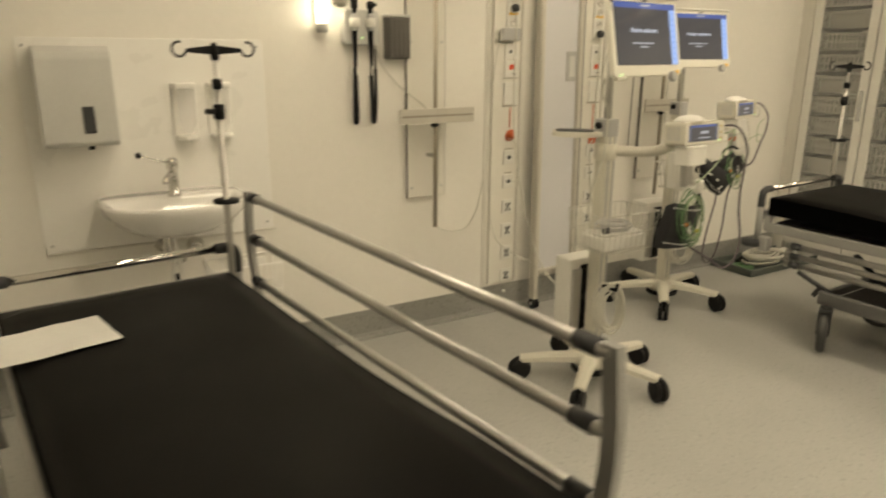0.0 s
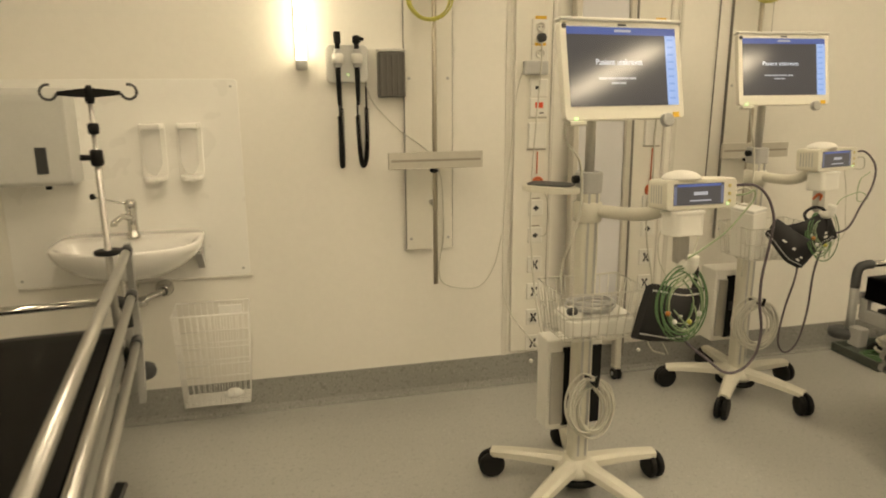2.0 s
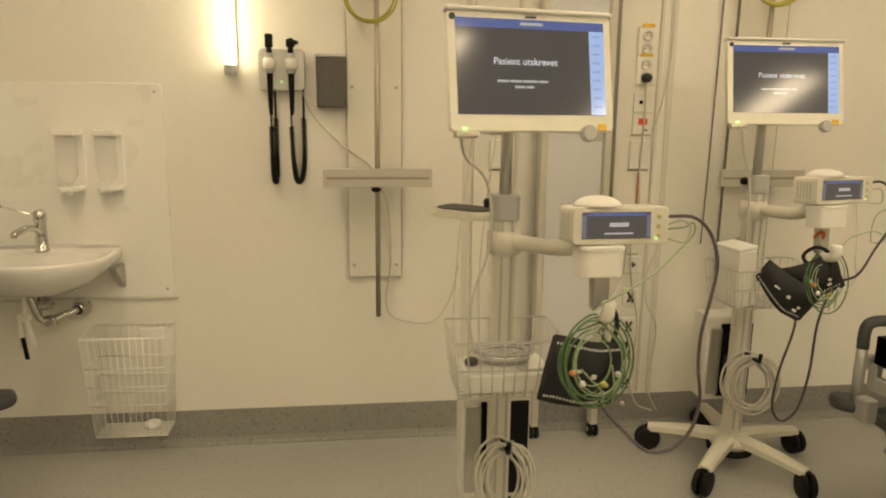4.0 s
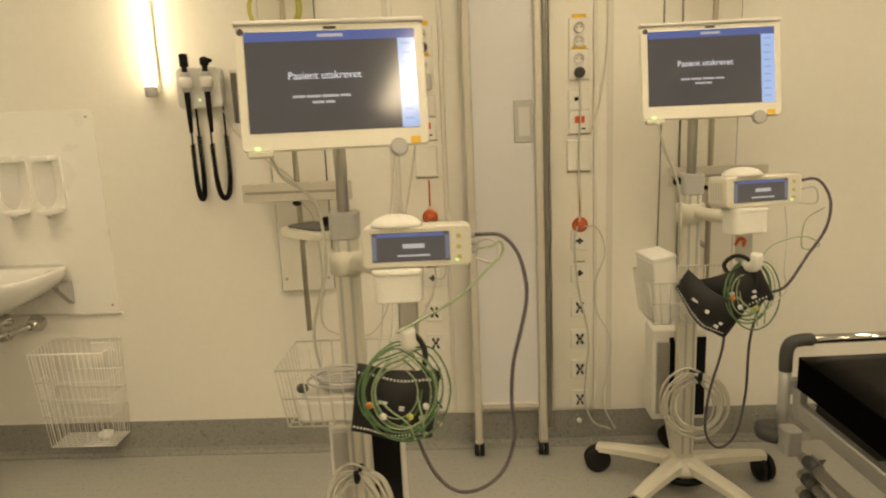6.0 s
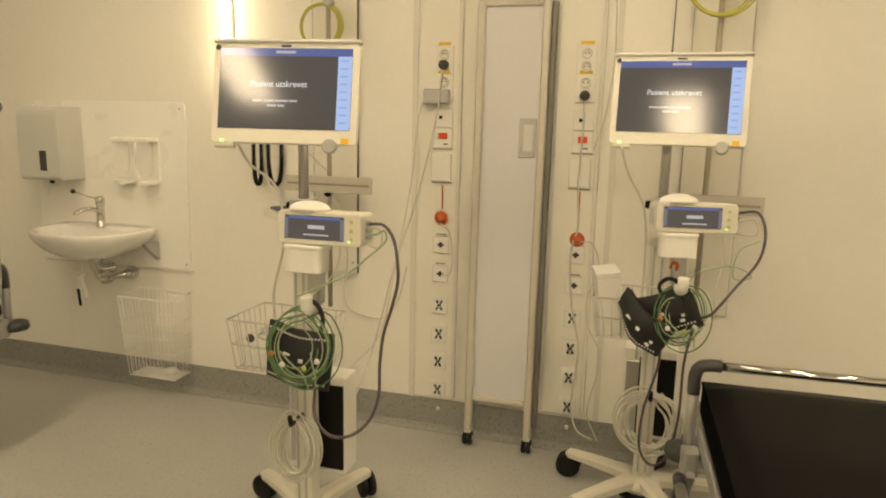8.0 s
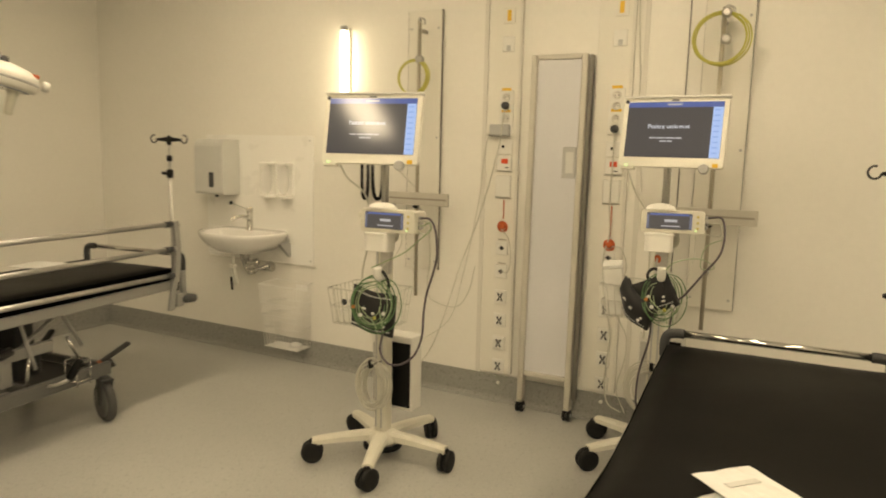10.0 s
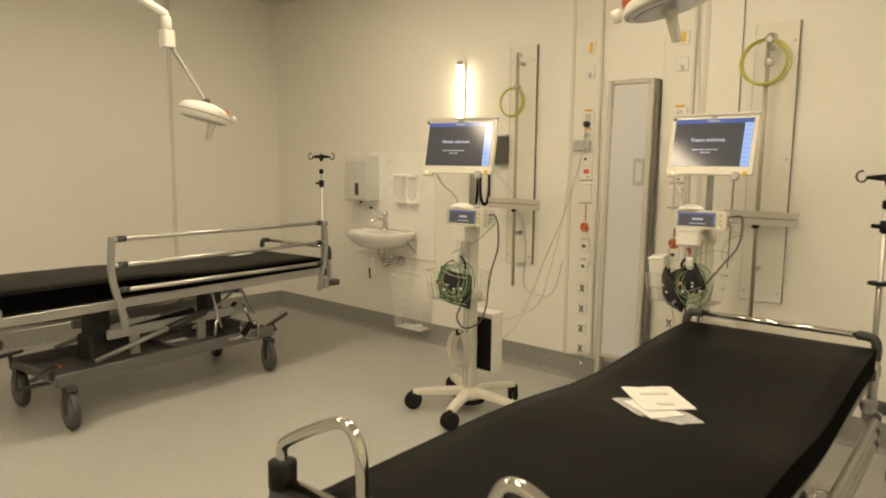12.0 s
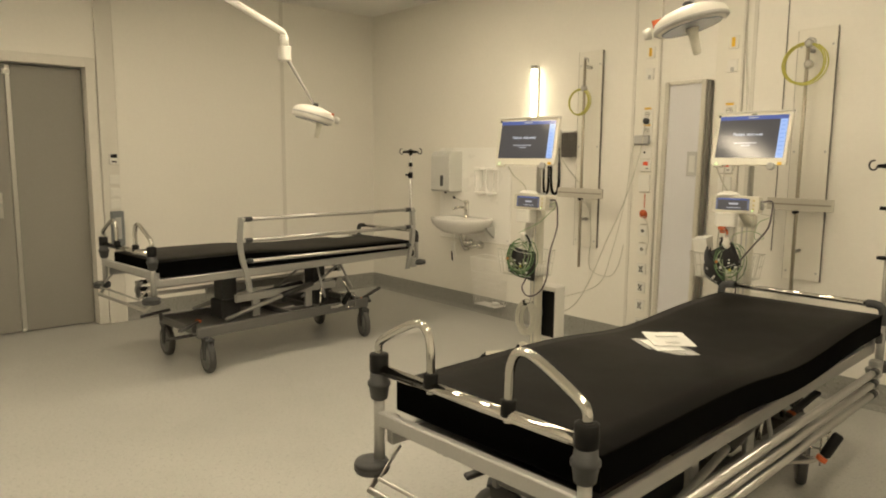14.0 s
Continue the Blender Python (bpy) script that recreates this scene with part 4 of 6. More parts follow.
AX, AY = 2.306, 1.925
BX, BY = 3.408, 2.515
MOD_A, MOD_B = (2.519 - AX, 1.632 - AY, 1.151), (3.497 - BX, 2.177 - BY, 1.170)
monitor_trolley("cream monitor trolley with patient screen and wire basket", AX, AY, 3, (0.024, -0.145, 1.510), 9.2, 0.438, 0.292, MOD_A, 2.0,
                (-0.165, 0.135, -0.20, 0.02, 0.665, 0.825), (0.005, 0.105, 0.22, 0.575), (0.215, 0.11), (-0.75, 0.65), (0.005, -0.09, 0.388), 0.092, 0.72)
monitor_trolley("cream monitor trolley close to the wall, screen switched on", BX, BY, 9, (0.025, -0.075, 1.525), -2.3, 0.438, 0.300, MOD_B, 12.0,
                (-0.205, 0.135, -0.27, -0.05, 0.735, 0.875), (0.004, 0.135, 0.24, 0.60), (0.200, 0.13), None, (0.010, -0.10, 0.395), 0.100, 0.92)

# a boxed supply in each basket, tubing and leads
sb = thing("white_device", "pale plastic device lying in the wire basket", "device", pose(AX, AY, 0))
part("body", prism(B(), rounded(0.24, 0.15, 0.02, 3), 0.671, 0.725, pose(-0.01, -0.095, 0), 0.006), M_WHITE, sb)
part("lid", prism(B(), rounded(0.22, 0.13, 0.02, 3), 0.725, 0.735, pose(-0.01, -0.095, 0), 0.003), M_WHITE, sb)
hb = thing("probe_cables", "loose pale cables piled in the basket", "cable", pose(AX, AY, 0))
part("cable", heap(B(), (-0.02, -0.095, 0.741), 0.082, 0.055, 7, 0.0036, 0.005, 8), M_LIGHTGREY, hb)
part("plug", lathe(B(), [(0.006, 0), (0.013, 0.004), (0.013, 0.03), (0.006, 0.035)], 10, pose(-0.12, -0.14, 0.752, 70, 0, 30)), M_GREYPL, hb, "grey plug")
bb = thing("supply_box", "white cardboard box standing in the wire basket", "box", pose(3.262, 2.330, 0.742, 2, -7, 12))
part("carton", box(B(), -0.040, 0.040, -0.06, 0.06, 0.0, 0.205, 0.004), M_WHITE, bb)
part("lid", box(B(), -0.042, 0.042, -0.062, 0.062, 0.206, 0.220, 0.003, 1), M_PAPER, bb)


def lead_set(x, y, z, turn, r, wide, seed, loops=7):
    """Green ECG leads gathered over a hook, with pale snap clips."""
    th = thing("lead_set", "coiled green patient leads hung on a white hook", "cable", pose(x, y, z, 0, 0, turn), "lead sets on the trolleys")
    part("green_lead", coil(B(), (0, -0.012, -r - 0.008), r, loops, 0.42, 0.0024, 0.12, wide, seed), M_GREEN, th)
    part("pale_lead", coil(B(), (0.006, -0.024, -r - 0.004), r * 0.92, 3, 0.7, 0.0018, 0.12, wide * 0.95, seed + 5), M_PALEGREEN, th, "paler green leads of the same set")
    for k, (a, mt) in enumerate(((205, M_TANCLIP), (238, M_PRINT), (318, M_PRINT), (285, M_LIME))):
        a = radians(a)
        part("clip", lathe(B(), [(0.003, -0.006), (0.0075, -0.004), (0.008, 0.003), (0.004, 0.007)], 10, pose(r * wide * 0.9 * math.cos(a), -0.038, -r + r * 0.75 * math.sin(a), 80, 0, 40 * k)), mt, th)
    for k, (x0, dx, drop) in enumerate(((-0.045, 0.075, 1.35), (0.040, 0.012, 1.30))):
        part("hanging_lead", cable([(x0, -0.036, -r * 1.25), (x0 + dx * 0.35, -0.040, -r * 1.55), (x0 + dx * 0.8, -0.036, -r * (0.55 + drop)), (x0 + dx, -0.030, -r * (1.0 + drop))], 0.0024, 5), M_PALEGREEN, th)
    return th


def cuff_leaf(m, w, h, fold, taper, layers):
    """One folded leaf of cloth, hung from its top edge, narrower towards -x by the taper."""
    fabric, marks = B(), B()
    for k in range(layers):
        prev = None
        for i in range(11):
            f = i / 10
            xx = (-w / 2 + w * f) * (1 - 0.05 * k)
            hh = h * (taper + (1 - taper) * min(1.0, f * 1.5))
            yy = -fold * math.sin(math.pi * f) * (1 - 0.2 * k) + 0.015 * k + 0.004 * math.sin(9 * f + k)
            ring = [fabric.verts.new(m @ V(xx, yy + a, zz - 0.010 * k)) for a, zz in ((-0.004, -hh), (0.004, -hh), (0.008, -hh / 2), (0.004, 0), (-0.004, 0), (-0.008, -hh / 2))]
            if prev:
                for j in range(6):
                    q = fabric.faces.new((prev[j], prev[(j + 1) % 6], ring[(j + 1) % 6], ring[j]))
                    q.smooth = True
            else:
                fabric.faces.new(list(reversed(ring)))
            prev = ring
        fabric.faces.new(prev)
    for zc in (-0.92, -0.10) if taper > 0.9 else (-0.90,):
        for i in range(22):
            f = (i + 0.8) / 23.5
            yy = -fold * math.sin(math.pi * f) + 0.004 * math.sin(9 * f)
            hh = h * (taper + (1 - taper) * min(1.0, f * 1.5))
            box(marks, -w / 2 + w * f - 0.0018, -w / 2 + w * f + 0.0018, yy - 0.0095, yy - 0.0045, hh * zc - 0.0020, hh * zc + 0.0020, m=m)
    for f, zz, a, b in ((0.80, -0.78, 0.007, 0.004), (0.83, -0.66, 0.005, 0.004), (0.35, -0.45, 0.010, 0.003), (0.58, -0.50, 0.006, 0.005)):
        yy = -fold * math.sin(math.pi * f) + 0.004 * math.sin(9 * f)
        box(marks, -w / 2 + w * f - a, -w / 2 + w * f + a, yy - 0.0120, yy - 0.006, h * zz - b, h * zz + b, m=m)
    return fabric, marks


def pressure_cuff(x, y, z, turn, leaves, loop, label):
    """Folded cuff with printed white bars, hung by its hose."""
    th = thing("blood_pressure_cuff", label, "pressure cuff", pose(x, y, z, 0, 0, turn), "cuffs on the trolleys")
    for m, w, h, fold, taper, layers in leaves:
        fabric, marks = cuff_leaf(m, w, h, fold, taper, layers)
        leaf = part("fabric_leaf", fabric, M_CUFF, th)
        tagged(part("print", marks, M_PRINT, leaf), "white printed marks", kind="stuff")
    part("hose_loop", cable(loop, 0.0065, 5, 8), M_CUFF, th, "black hose")
    return th


M_PALEGREEN = paint("pale_green_cable", (0.33, 0.42, 0.26), 0.45, 0, 0.08, 20, 80, 0.0)
M_TANCLIP = paint("orange_brown_clip", (0.50, 0.20, 0.05), 0.45, 0, 0.06, 20, 80, 0.0)
lead_set(2.461, 1.600, 0.934, 12, 0.097, 0.88, 11, 6)
pressure_cuff(2.466, 1.604, 0.872, 4, [(pose(0, 0, 0, 8, 9, 0), 0.192, 0.178, 0.018, 1.0, 3)],
              [(0.050, 0.0, -0.03), (0.062, 0.0, 0.03), (0.045, -0.01, 0.075), (0.02, -0.02, 0.082)], "folded black blood pressure cuff with white print, hung behind green leads")
lead_set(3.474, 2.185, 0.972, 8, 0.092, 0.76, 23, 5)
pressure_cuff(3.402, 2.205, 0.918, -30, [(pose(0.0, 0.0, 0.0, 10, -24, 0), 0.225, 0.130, 0.03, 0.45, 2), (pose(0.0, -0.018, -0.048, 6, 30, 0), 0.205, 0.125, 0.035, 0.6, 2)],
              [(0.055, 0.0, -0.03), (0.015, -0.005, 0.02), (0.045, -0.01, 0.055), (0.085, -0.01, 0.045), (0.105, 0.0, -0.02), (0.095, 0.0, -0.08)], "black blood pressure cuff folded open, white print on its flaps")
solo("orange_clip", tube(B(), spline([(3.444, 2.190, 1.005), (3.448, 2.172, 1.026), (3.460, 2.166, 1.022), (3.458, 2.174, 1.002)], 4), 0.006, 8), M_ORANGE, "small orange clip hooked above the cuff", "clip")

# patient cables from the modules
def run(name, pts, r, material, label, k=8):
    return solo(name, cable(pts, r, k), material, label, "cable")


ma, mb = V(AX + MOD_A[0], AY + MOD_A[1], MOD_A[2]), V(BX + MOD_B[0], BY + MOD_B[1], MOD_B[2])
CUFF_END = V(2.500, 1.610, 0.715)
run("patient_cable", [ma + V(0.132, 0.01, 0.018), ma + V(0.187, -0.02, 0.020), ma + V(0.222, -0.04, -0.015), ma + V(0.238, -0.055, -0.075), ma + V(0.238, -0.055, -0.125), ma + V(0.225, -0.06, -0.185), ma + V(0.206, -0.07, -0.26), ma + V(0.200, -0.08, -0.34), ma + V(0.203, -0.095, -0.42), ma + V(0.180, -0.11, -0.49), ma + V(0.130, -0.12, -0.532), ma + V(0.070, -0.12, -0.538), ma + V(0.020, -0.10, -0.50), CUFF_END + V(0, 0, -0.02), CUFF_END + V(-0.01, 0.01, 0.04)], 0.0044, M_GCABLE, "thick grey-purple hose looping from the module to the cuff")
run("patient_cable", [mb + V(0.130, 0.040, 0.018), mb + V(0.182, 0.020, 0.022), mb + V(0.202, -0.020, -0.034), mb + V(0.190, -0.030, -0.115), mb + V(0.135, -0.040, -0.196), mb + V(0.075, -0.050, -0.282), mb + V(0.034, 0.000, -0.333), mb + V(0.011, 0.030, -0.473), mb + V(0.009, 0.040, -0.664), mb + V(-0.014, 0.050, -0.809), mb + V(-0.063, 0.060, -0.859), mb + V(-0.106, 0.060, -0.802), mb + V(-0.103, 0.050, -0.664), mb + V(-0.069, 0.045, -0.512), mb + V(-0.064, 0.045, -0.421)], 0.0044, M_GCABLE, "thick dark hose looping below the cuff")
run("sensor_cable", [ma + V(0.132, 0, -0.012), ma + V(0.165, -0.02, -0.004), ma + V(0.187, -0.02, 0.006), ma + V(0.190, -0.02, -0.022), ma + V(0.148, -0.03, -0.062), ma + V(0.087, -0.04, -0.115), ma + V(0.010, -0.055, -0.155), ma + V(-0.05, -0.06, -0.185)], 0.0028, M_PALEGREEN, "thin pale green cable sloping from the module to the hook")
run("sensor_cable", [ma + V(0.132, 0, 0.0), ma + V(0.160, -0.015, 0.012), ma + V(0.182, -0.02, -0.004), ma + V(0.170, -0.02, -0.040), ma + V(0.132, -0.005, -0.034)], 0.0030, M_WCABLE, "short pale cable looped beside the module")
run("sensor_cable", [ma + V(0.035, 0.03, -0.045), ma + V(0.038, 0.02, -0.09), ma + V(0.020, 0.0, -0.14), ma + V(-0.02, -0.04, -0.185)], 0.0022, M_WCABLE, "thin pale cable hanging behind the module")
run("sensor_cable", [mb + V(0.130, 0.040, -0.010), mb + V(0.175, 0.020, 0.000), mb + V(0.182, 0.020, -0.046), mb + V(0.125, 0.030, -0.046)], 0.0026, M_WCABLE, "short pale cable looped beside the module")
run("sensor_cable", [mb + V(-0.017, -0.060, -0.213), mb + V(0.023, -0.050, -0.161), mb + V(0.092, -0.050, -0.136), mb + V(0.140, -0.040, -0.140), mb + V(0.175, -0.030, -0.167), mb + V(0.125, -0.030, -0.172), mb + V(0.135, -0.020, -0.092), mb + V(0.193, -0.010, -0.057)], 0.0020, M_PALEGREEN, "thin pale green cable beside the module")
run("sensor_cable", [mb + V(0.090, 0.020, -0.052), mb + V(0.092, 0.000, -0.138), mb + V(0.076, -0.030, -0.241), mb + V(0.086, -0.030, -0.299), mb + V(0.034, -0.050, -0.345)], 0.0018, M_WCABLE, "thin pale cable hanging behind the module")
run("screen_cable", [(AX - 0.15, AY - 0.13, 1.36), (AX - 0.13, AY - 0.10, 1.30), (AX - 0.06, AY - 0.06, 1.22), (AX - 0.05, AY - 0.045, 1.05), (AX - 0.10, AY - 0.03, 0.85), (AX - 0.05, AY - 0.03, 0.62)], 0.0042, M_WCABLE, "pale screen cable dropping along the column")
run("screen_cable", [(BX - 0.15, BY - 0.12, 1.37), (BX - 0.12, BY - 0.10, 1.28), (BX - 0.06, BY - 0.06, 1.15), (BX - 0.045, BY - 0.045, 0.95), (BX - 0.05, BY - 0.04, 0.60)], 0.0042, M_WCABLE, "pale screen cable dropping along the column")


# ---- things on the north wall ----
N = NORTH
wl = thing("wall_light", "lit vertical fluorescent tube light on the wall", "wall light", pose(1.422, N, 0))
part("base_rail", box(B(), -0.022, 0.022, -0.022, 0.0, 1.545, 2.15, 0.004), M_WHITE, wl)
part("tube", tube(B(), [(0, -0.045, 1.575), (0, -0.045, 2.125)], 0.021, 16), M_TUBE, wl, "glowing tube")
for z0, z1 in ((1.535, 1.575), (2.125, 2.155)):
    part("end_cap", lathe(B(), [(0.018, z0), (0.024, z0 + 0.004), (0.024, z1 - 0.002), (0.020, z1)], 16, pose(0, -0.045, 0)), M_LIGHTGREY, wl)

sp = thing("splash_panel", "thin white plastic splash panel behind the sink", "splash panel", pose(0.687, N, 1.081))
part("sheet", prism(B(), rounded(0.935, 0.84, 0.02, 4), 0.0005, 0.009, pose(0, 0, 0, 90, 0, 0), 0.0015), M_SPLASH, sp)
part("ledge", box(B(), -0.457, 0.478, -0.014, -0.0005, -0.431, -0.421, 0.002), M_FRAME, sp, "narrow trim strip")
for x, z in ((-0.44, 0.39), (0.44, 0.39), (-0.44, -0.39), (0.44, -0.39)):
    part("screw", lathe(B(), [(0.003, 0), (0.006, 0.0005), (0.005, 0.002)], 10, pose(x, -0.009, z, 90, 0, 0)), M_LIGHTGREY, sp)

td = thing("towel_dispenser", "light grey paper towel dispenser above the sink", "towel dispenser", pose(0.40, N - 0.006, 1.285))
bm = B()
prism(bm, [(0, -0.185), (-0.15, -0.185), (-0.165, -0.17), (-0.16, 0.14), (-0.15, 0.165), (-0.12, 0.185), (0, 0.185)], -0.13, 0.13, Matrix(((0, 0, 1, 0), (1, 0, 0, 0), (0, 1, 0, 0), (0, 0, 0, 1))), 0.006)
part("housing", bm, M_DISPENSER, td)
part("window", box(B(), 0.010, 0.050, -0.1705, -0.1625, -0.135, -0.035, 0.002), M_GREYPL, td, "dark level window")
part("lock", lathe(B(), [(0.006, 0), (0.012, 0.002), (0.012, 0.014), (0.008, 0.016)], 12, pose(0.03, -0.12, -0.202)), M_BLACK, td)

for x in (0.806, 0.949):
    sd = thing("soap_dispenser", "clear plastic soap dispenser with a white holder", "soap dispenser", pose(x, N - 0.006, 0), group="soap dispensers")
    part("backplate", prism(B(), rounded(0.10, 0.215, 0.012, 3), 0.0, 0.012, pose(0, 0, 1.213, 90, 0, 0), 0.002), M_SPLASH, sd)
    part("hood", prism(B(), [(-0.048, 0.0), (0.048, 0.0), (0.040, -0.075), (-0.040, -0.075)], 1.305, 1.325, None, 0.004), M_SPLASH, sd)
    part("bottle", lathe(B(), [(0.012, 1.118), (0.024, 1.135), (0.036, 1.165), (0.037, 1.18), (0.037, 1.300), (0.030, 1.304)], 24, pose(0, -0.052, 0)), M_BOTTLE, sd, "clear plastic bottle")
    part("pump", prism(B(), [(-0.046, -0.012), (0.046, -0.012), (0.036, -0.075), (0.018, -0.096), (-0.018, -0.096), (-0.036, -0.075)], 1.094, 1.112, None, 0.005), M_SPLASH, sd)
    part("nozzle", lathe(B(), [(0.006, 1.080), (0.012, 1.084), (0.014, 1.093)], 12, pose(0, -0.06, 0)), M_WHITE, sd)

# sink
sk = thing("sink", "white ceramic wall-hung sink with a lever tap", "sink", pose(0.705, N - 0.006, 0))
K = 48


def basin_ring(sx, sf, sb, z, cy=-0.19):
    out = []
    for k in range(K):
        a = 2 * math.pi * k / K
        c, s = math.cos(a), math.sin(a)
        n = 0.32 if s > 0 else 0.85
        px = 0.282 * sx * math.copysign(abs(c) ** n, c)
        py = (0.188 * sb if s > 0 else 0.215 * sf) * math.copysign(abs(s) ** n, s)
        out.append(V(px, cy + py, z))
    return out


bm = B()
rings = [basin_ring(0.34, 0.36, 0.9, 0.735), basin_ring(0.55, 0.60, 0.99, 0.75), basin_ring(0.78, 0.82, 0.995, 0.785), basin_ring(0.94, 0.95, 1.0, 0.825), basin_ring(0.99, 0.99, 1.0, 0.85), basin_ring(1.0, 1.0, 1.0, 0.866), basin_ring(0.985, 0.985, 1.0, 0.876),
         basin_ring(0.92, 0.92, 0.42, 0.874), basin_ring(0.86, 0.86, 0.36, 0.860), basin_ring(0.72, 0.74, 0.30, 0.80), basin_ring(0.45, 0.5, 0.2, 0.765), basin_ring(0.12, 0.14, 0.1, 0.755)]
vr = [[bm.verts.new(p) for p in r] for r in rings]
for a, b in zip(vr, vr[1:]):
    for j in range(K):
        f = bm.faces.new((a[j], a[(j + 1) % K], b[(j + 1) % K], b[j]))
        f.smooth = True
bm.faces.new(list(reversed(vr[0])))
bm.faces.new(vr[-1])
part("basin", bm, M_CERAMIC, sk)
bm = B()
lathe(bm, [(0.026, 0.874), (0.026, 0.884), (0.021, 0.89), (0.019, 0.985), (0.023, 0.99), (0.023, 1.02), (0.014, 1.032)], 18, pose(0.01, -0.115, 0))
tube(bm, spline([(0.01, -0.12, 0.955), (-0.01, -0.17, 0.972), (-0.035, -0.22, 0.958), (-0.037, -0.225, 0.945)], 4), 0.012, 10)
tap = part("tap", bm, M_CHROME, sk, "chrome mixer tap")
part("tap_lever", tube(B(), spline([(0.01, -0.115, 1.022), (-0.03, -0.125, 1.022), (-0.115, -0.15, 1.052)], 4), 0.0042, 8), M_CHROME, tap)
part("lever_ball", lathe(B(), [(0.003, -0.012), (0.010, -0.008), (0.012, 0), (0.010, 0.008), (0.003, 0.012)], 12, pose(-0.118, -0.151, 1.053)), M_BLACK, tap, "black lever knob")
bm = B()
tube(bm, spline([(-0.045, -0.15, 0.745), (-0.045, -0.13, 0.68), (-0.030, -0.11, 0.612), (0.005, -0.10, 0.595), (0.040, -0.085, 0.612), (0.085, -0.060, 0.625), (0.090, 0.0, 0.625)], 4), 0.014, 12)
lathe(bm, [(0.018, -0.024), (0.022, -0.020), (0.022, 0.020), (0.018, 0.024)], 14, pose(0.005, -0.10, 0.597, 0, 78, 0))
trap = part("drain_trap", bm, M_CHROME, sk, "chrome drain pipe")
part("rosette", lathe(B(), [(0.012, -0.002), (0.036, 0.0), (0.038, 0.012), (0.026, 0.040), (0.020, 0.062)], 20, pose(0.090, 0.0, 0.625, 90, 0, 0)), M_CHROME, trap, "chrome wall rosette")
bm = B()
lathe(bm, [(0.012, 0.0), (0.030, 0.002), (0.028, 0.012), (0.014, 0.020), (0.014, 0.075)], 16, pose(-0.045, 0.0, 0.640, 90, 0, 0))
rod(bm, (-0.045, -0.075, 0.62), (-0.045, -0.075, 0.67), 0.013)
rod(bm, (-0.045, -0.075, 0.66), (-0.02, -0.09, 0.78), 0.005)
part("angle_valve", bm, M_CHROME, sk, "chrome angle valve")
bm = B()
for dx in (-0.014, 0.014):
    box(bm, -0.009, 0.009, -0.010, 0.010, -0.060, 0.055, 0.004, 1, pose(-0.028 + dx, -0.235, 0.592, 6, -8 if dx > 0 else 5, 0))
box(bm, -0.050, -0.006, -0.247, -0.223, 0.640, 0.662, 0.004)
rod(bm, (-0.028, -0.235, 0.66), (-0.028, -0.225, 0.745), 0.007)
grip = part("valve_grip", bm, M_WHITE, sk, "white plastic trap clip below the basin")
part("strap", box(B(), -0.0075, 0.0075, -0.003, 0.003, -0.085, 0.0, 0.001, 1, pose(-0.034, -0.248, 0.578, 0, -6, 0)), M_BLACK, grip, "black strap")
part("bracket", prism(B(), [(0, 0.80), (-0.10, 0.80), (-0.095, 0.785), (0, 0.70)], 0.235, 0.262, Matrix(((0, 0, 1, 0), (1, 0, 0, 0), (0, 1, 0, 0), (0, 0, 0, 1)))), M_LIGHTGREY, sk, "grey wall bracket")

# wire waste bin on the wall
wb = thing("wire_bin", "white wire wall bin below the sink", "waste basket", pose(0.985, N, 0))
part("rim", tube(B(), [(-0.155, -0.17, 0.535), (0.155, -0.17, 0.535), (0.155, -0.006, 0.545), (-0.155, -0.006, 0.545)], 0.0035, 7, True), M_WIRE, wb)
bm = B()
for i in range(13):
    f = -1 + 2 * i / 12
    tube(bm, [(0.155 * f, -0.17, 0.535), (0.138 * f, -0.135, 0.115), (0.138 * f, -0.012, 0.115), (0.155 * f, -0.006, 0.545)], 0.0013, 5)
for z in (0.25, 0.33, 0.41):
    f = (z - 0.115) / 0.42
    w, d = 0.138 + 0.017 * f, -0.135 - 0.035 * f
    tube(bm, [(-w, d, z), (w, d, z), (w, -0.008, z), (-w, -0.008, z)], 0.0024, 5, True)
for i in range(8):
    for s in (-1, 1):
        y0 = -0.012 - 0.123 * i / 7
        rod(bm, (s * 0.138, y0, 0.115), (s * 0.155, -0.006 - 0.164 * i / 7, 0.54), 0.0015, 5)
    rod(bm, (-0.138, -0.012 - 0.123 * i / 7, 0.113), (0.138, -0.012 - 0.123 * i / 7, 0.113), 0.0034, 5)
part("wire_mesh", bm, M_WIRE, wb)
part("mount", box(B(), 0.02, 0.12, -0.010, 0.0, 0.485, 0.525, 0.002), M_WIRE, wb)
solo("crumpled_tissue", lathe(B(), [(0.01, 0.0), (0.035, 0.004), (0.042, 0.015), (0.028, 0.028), (0.008, 0.032)], 9, pose(1.05, N - 0.07, 0.1165)), M_PAPER, "crumpled white tissue in the wire bin", "tissue")

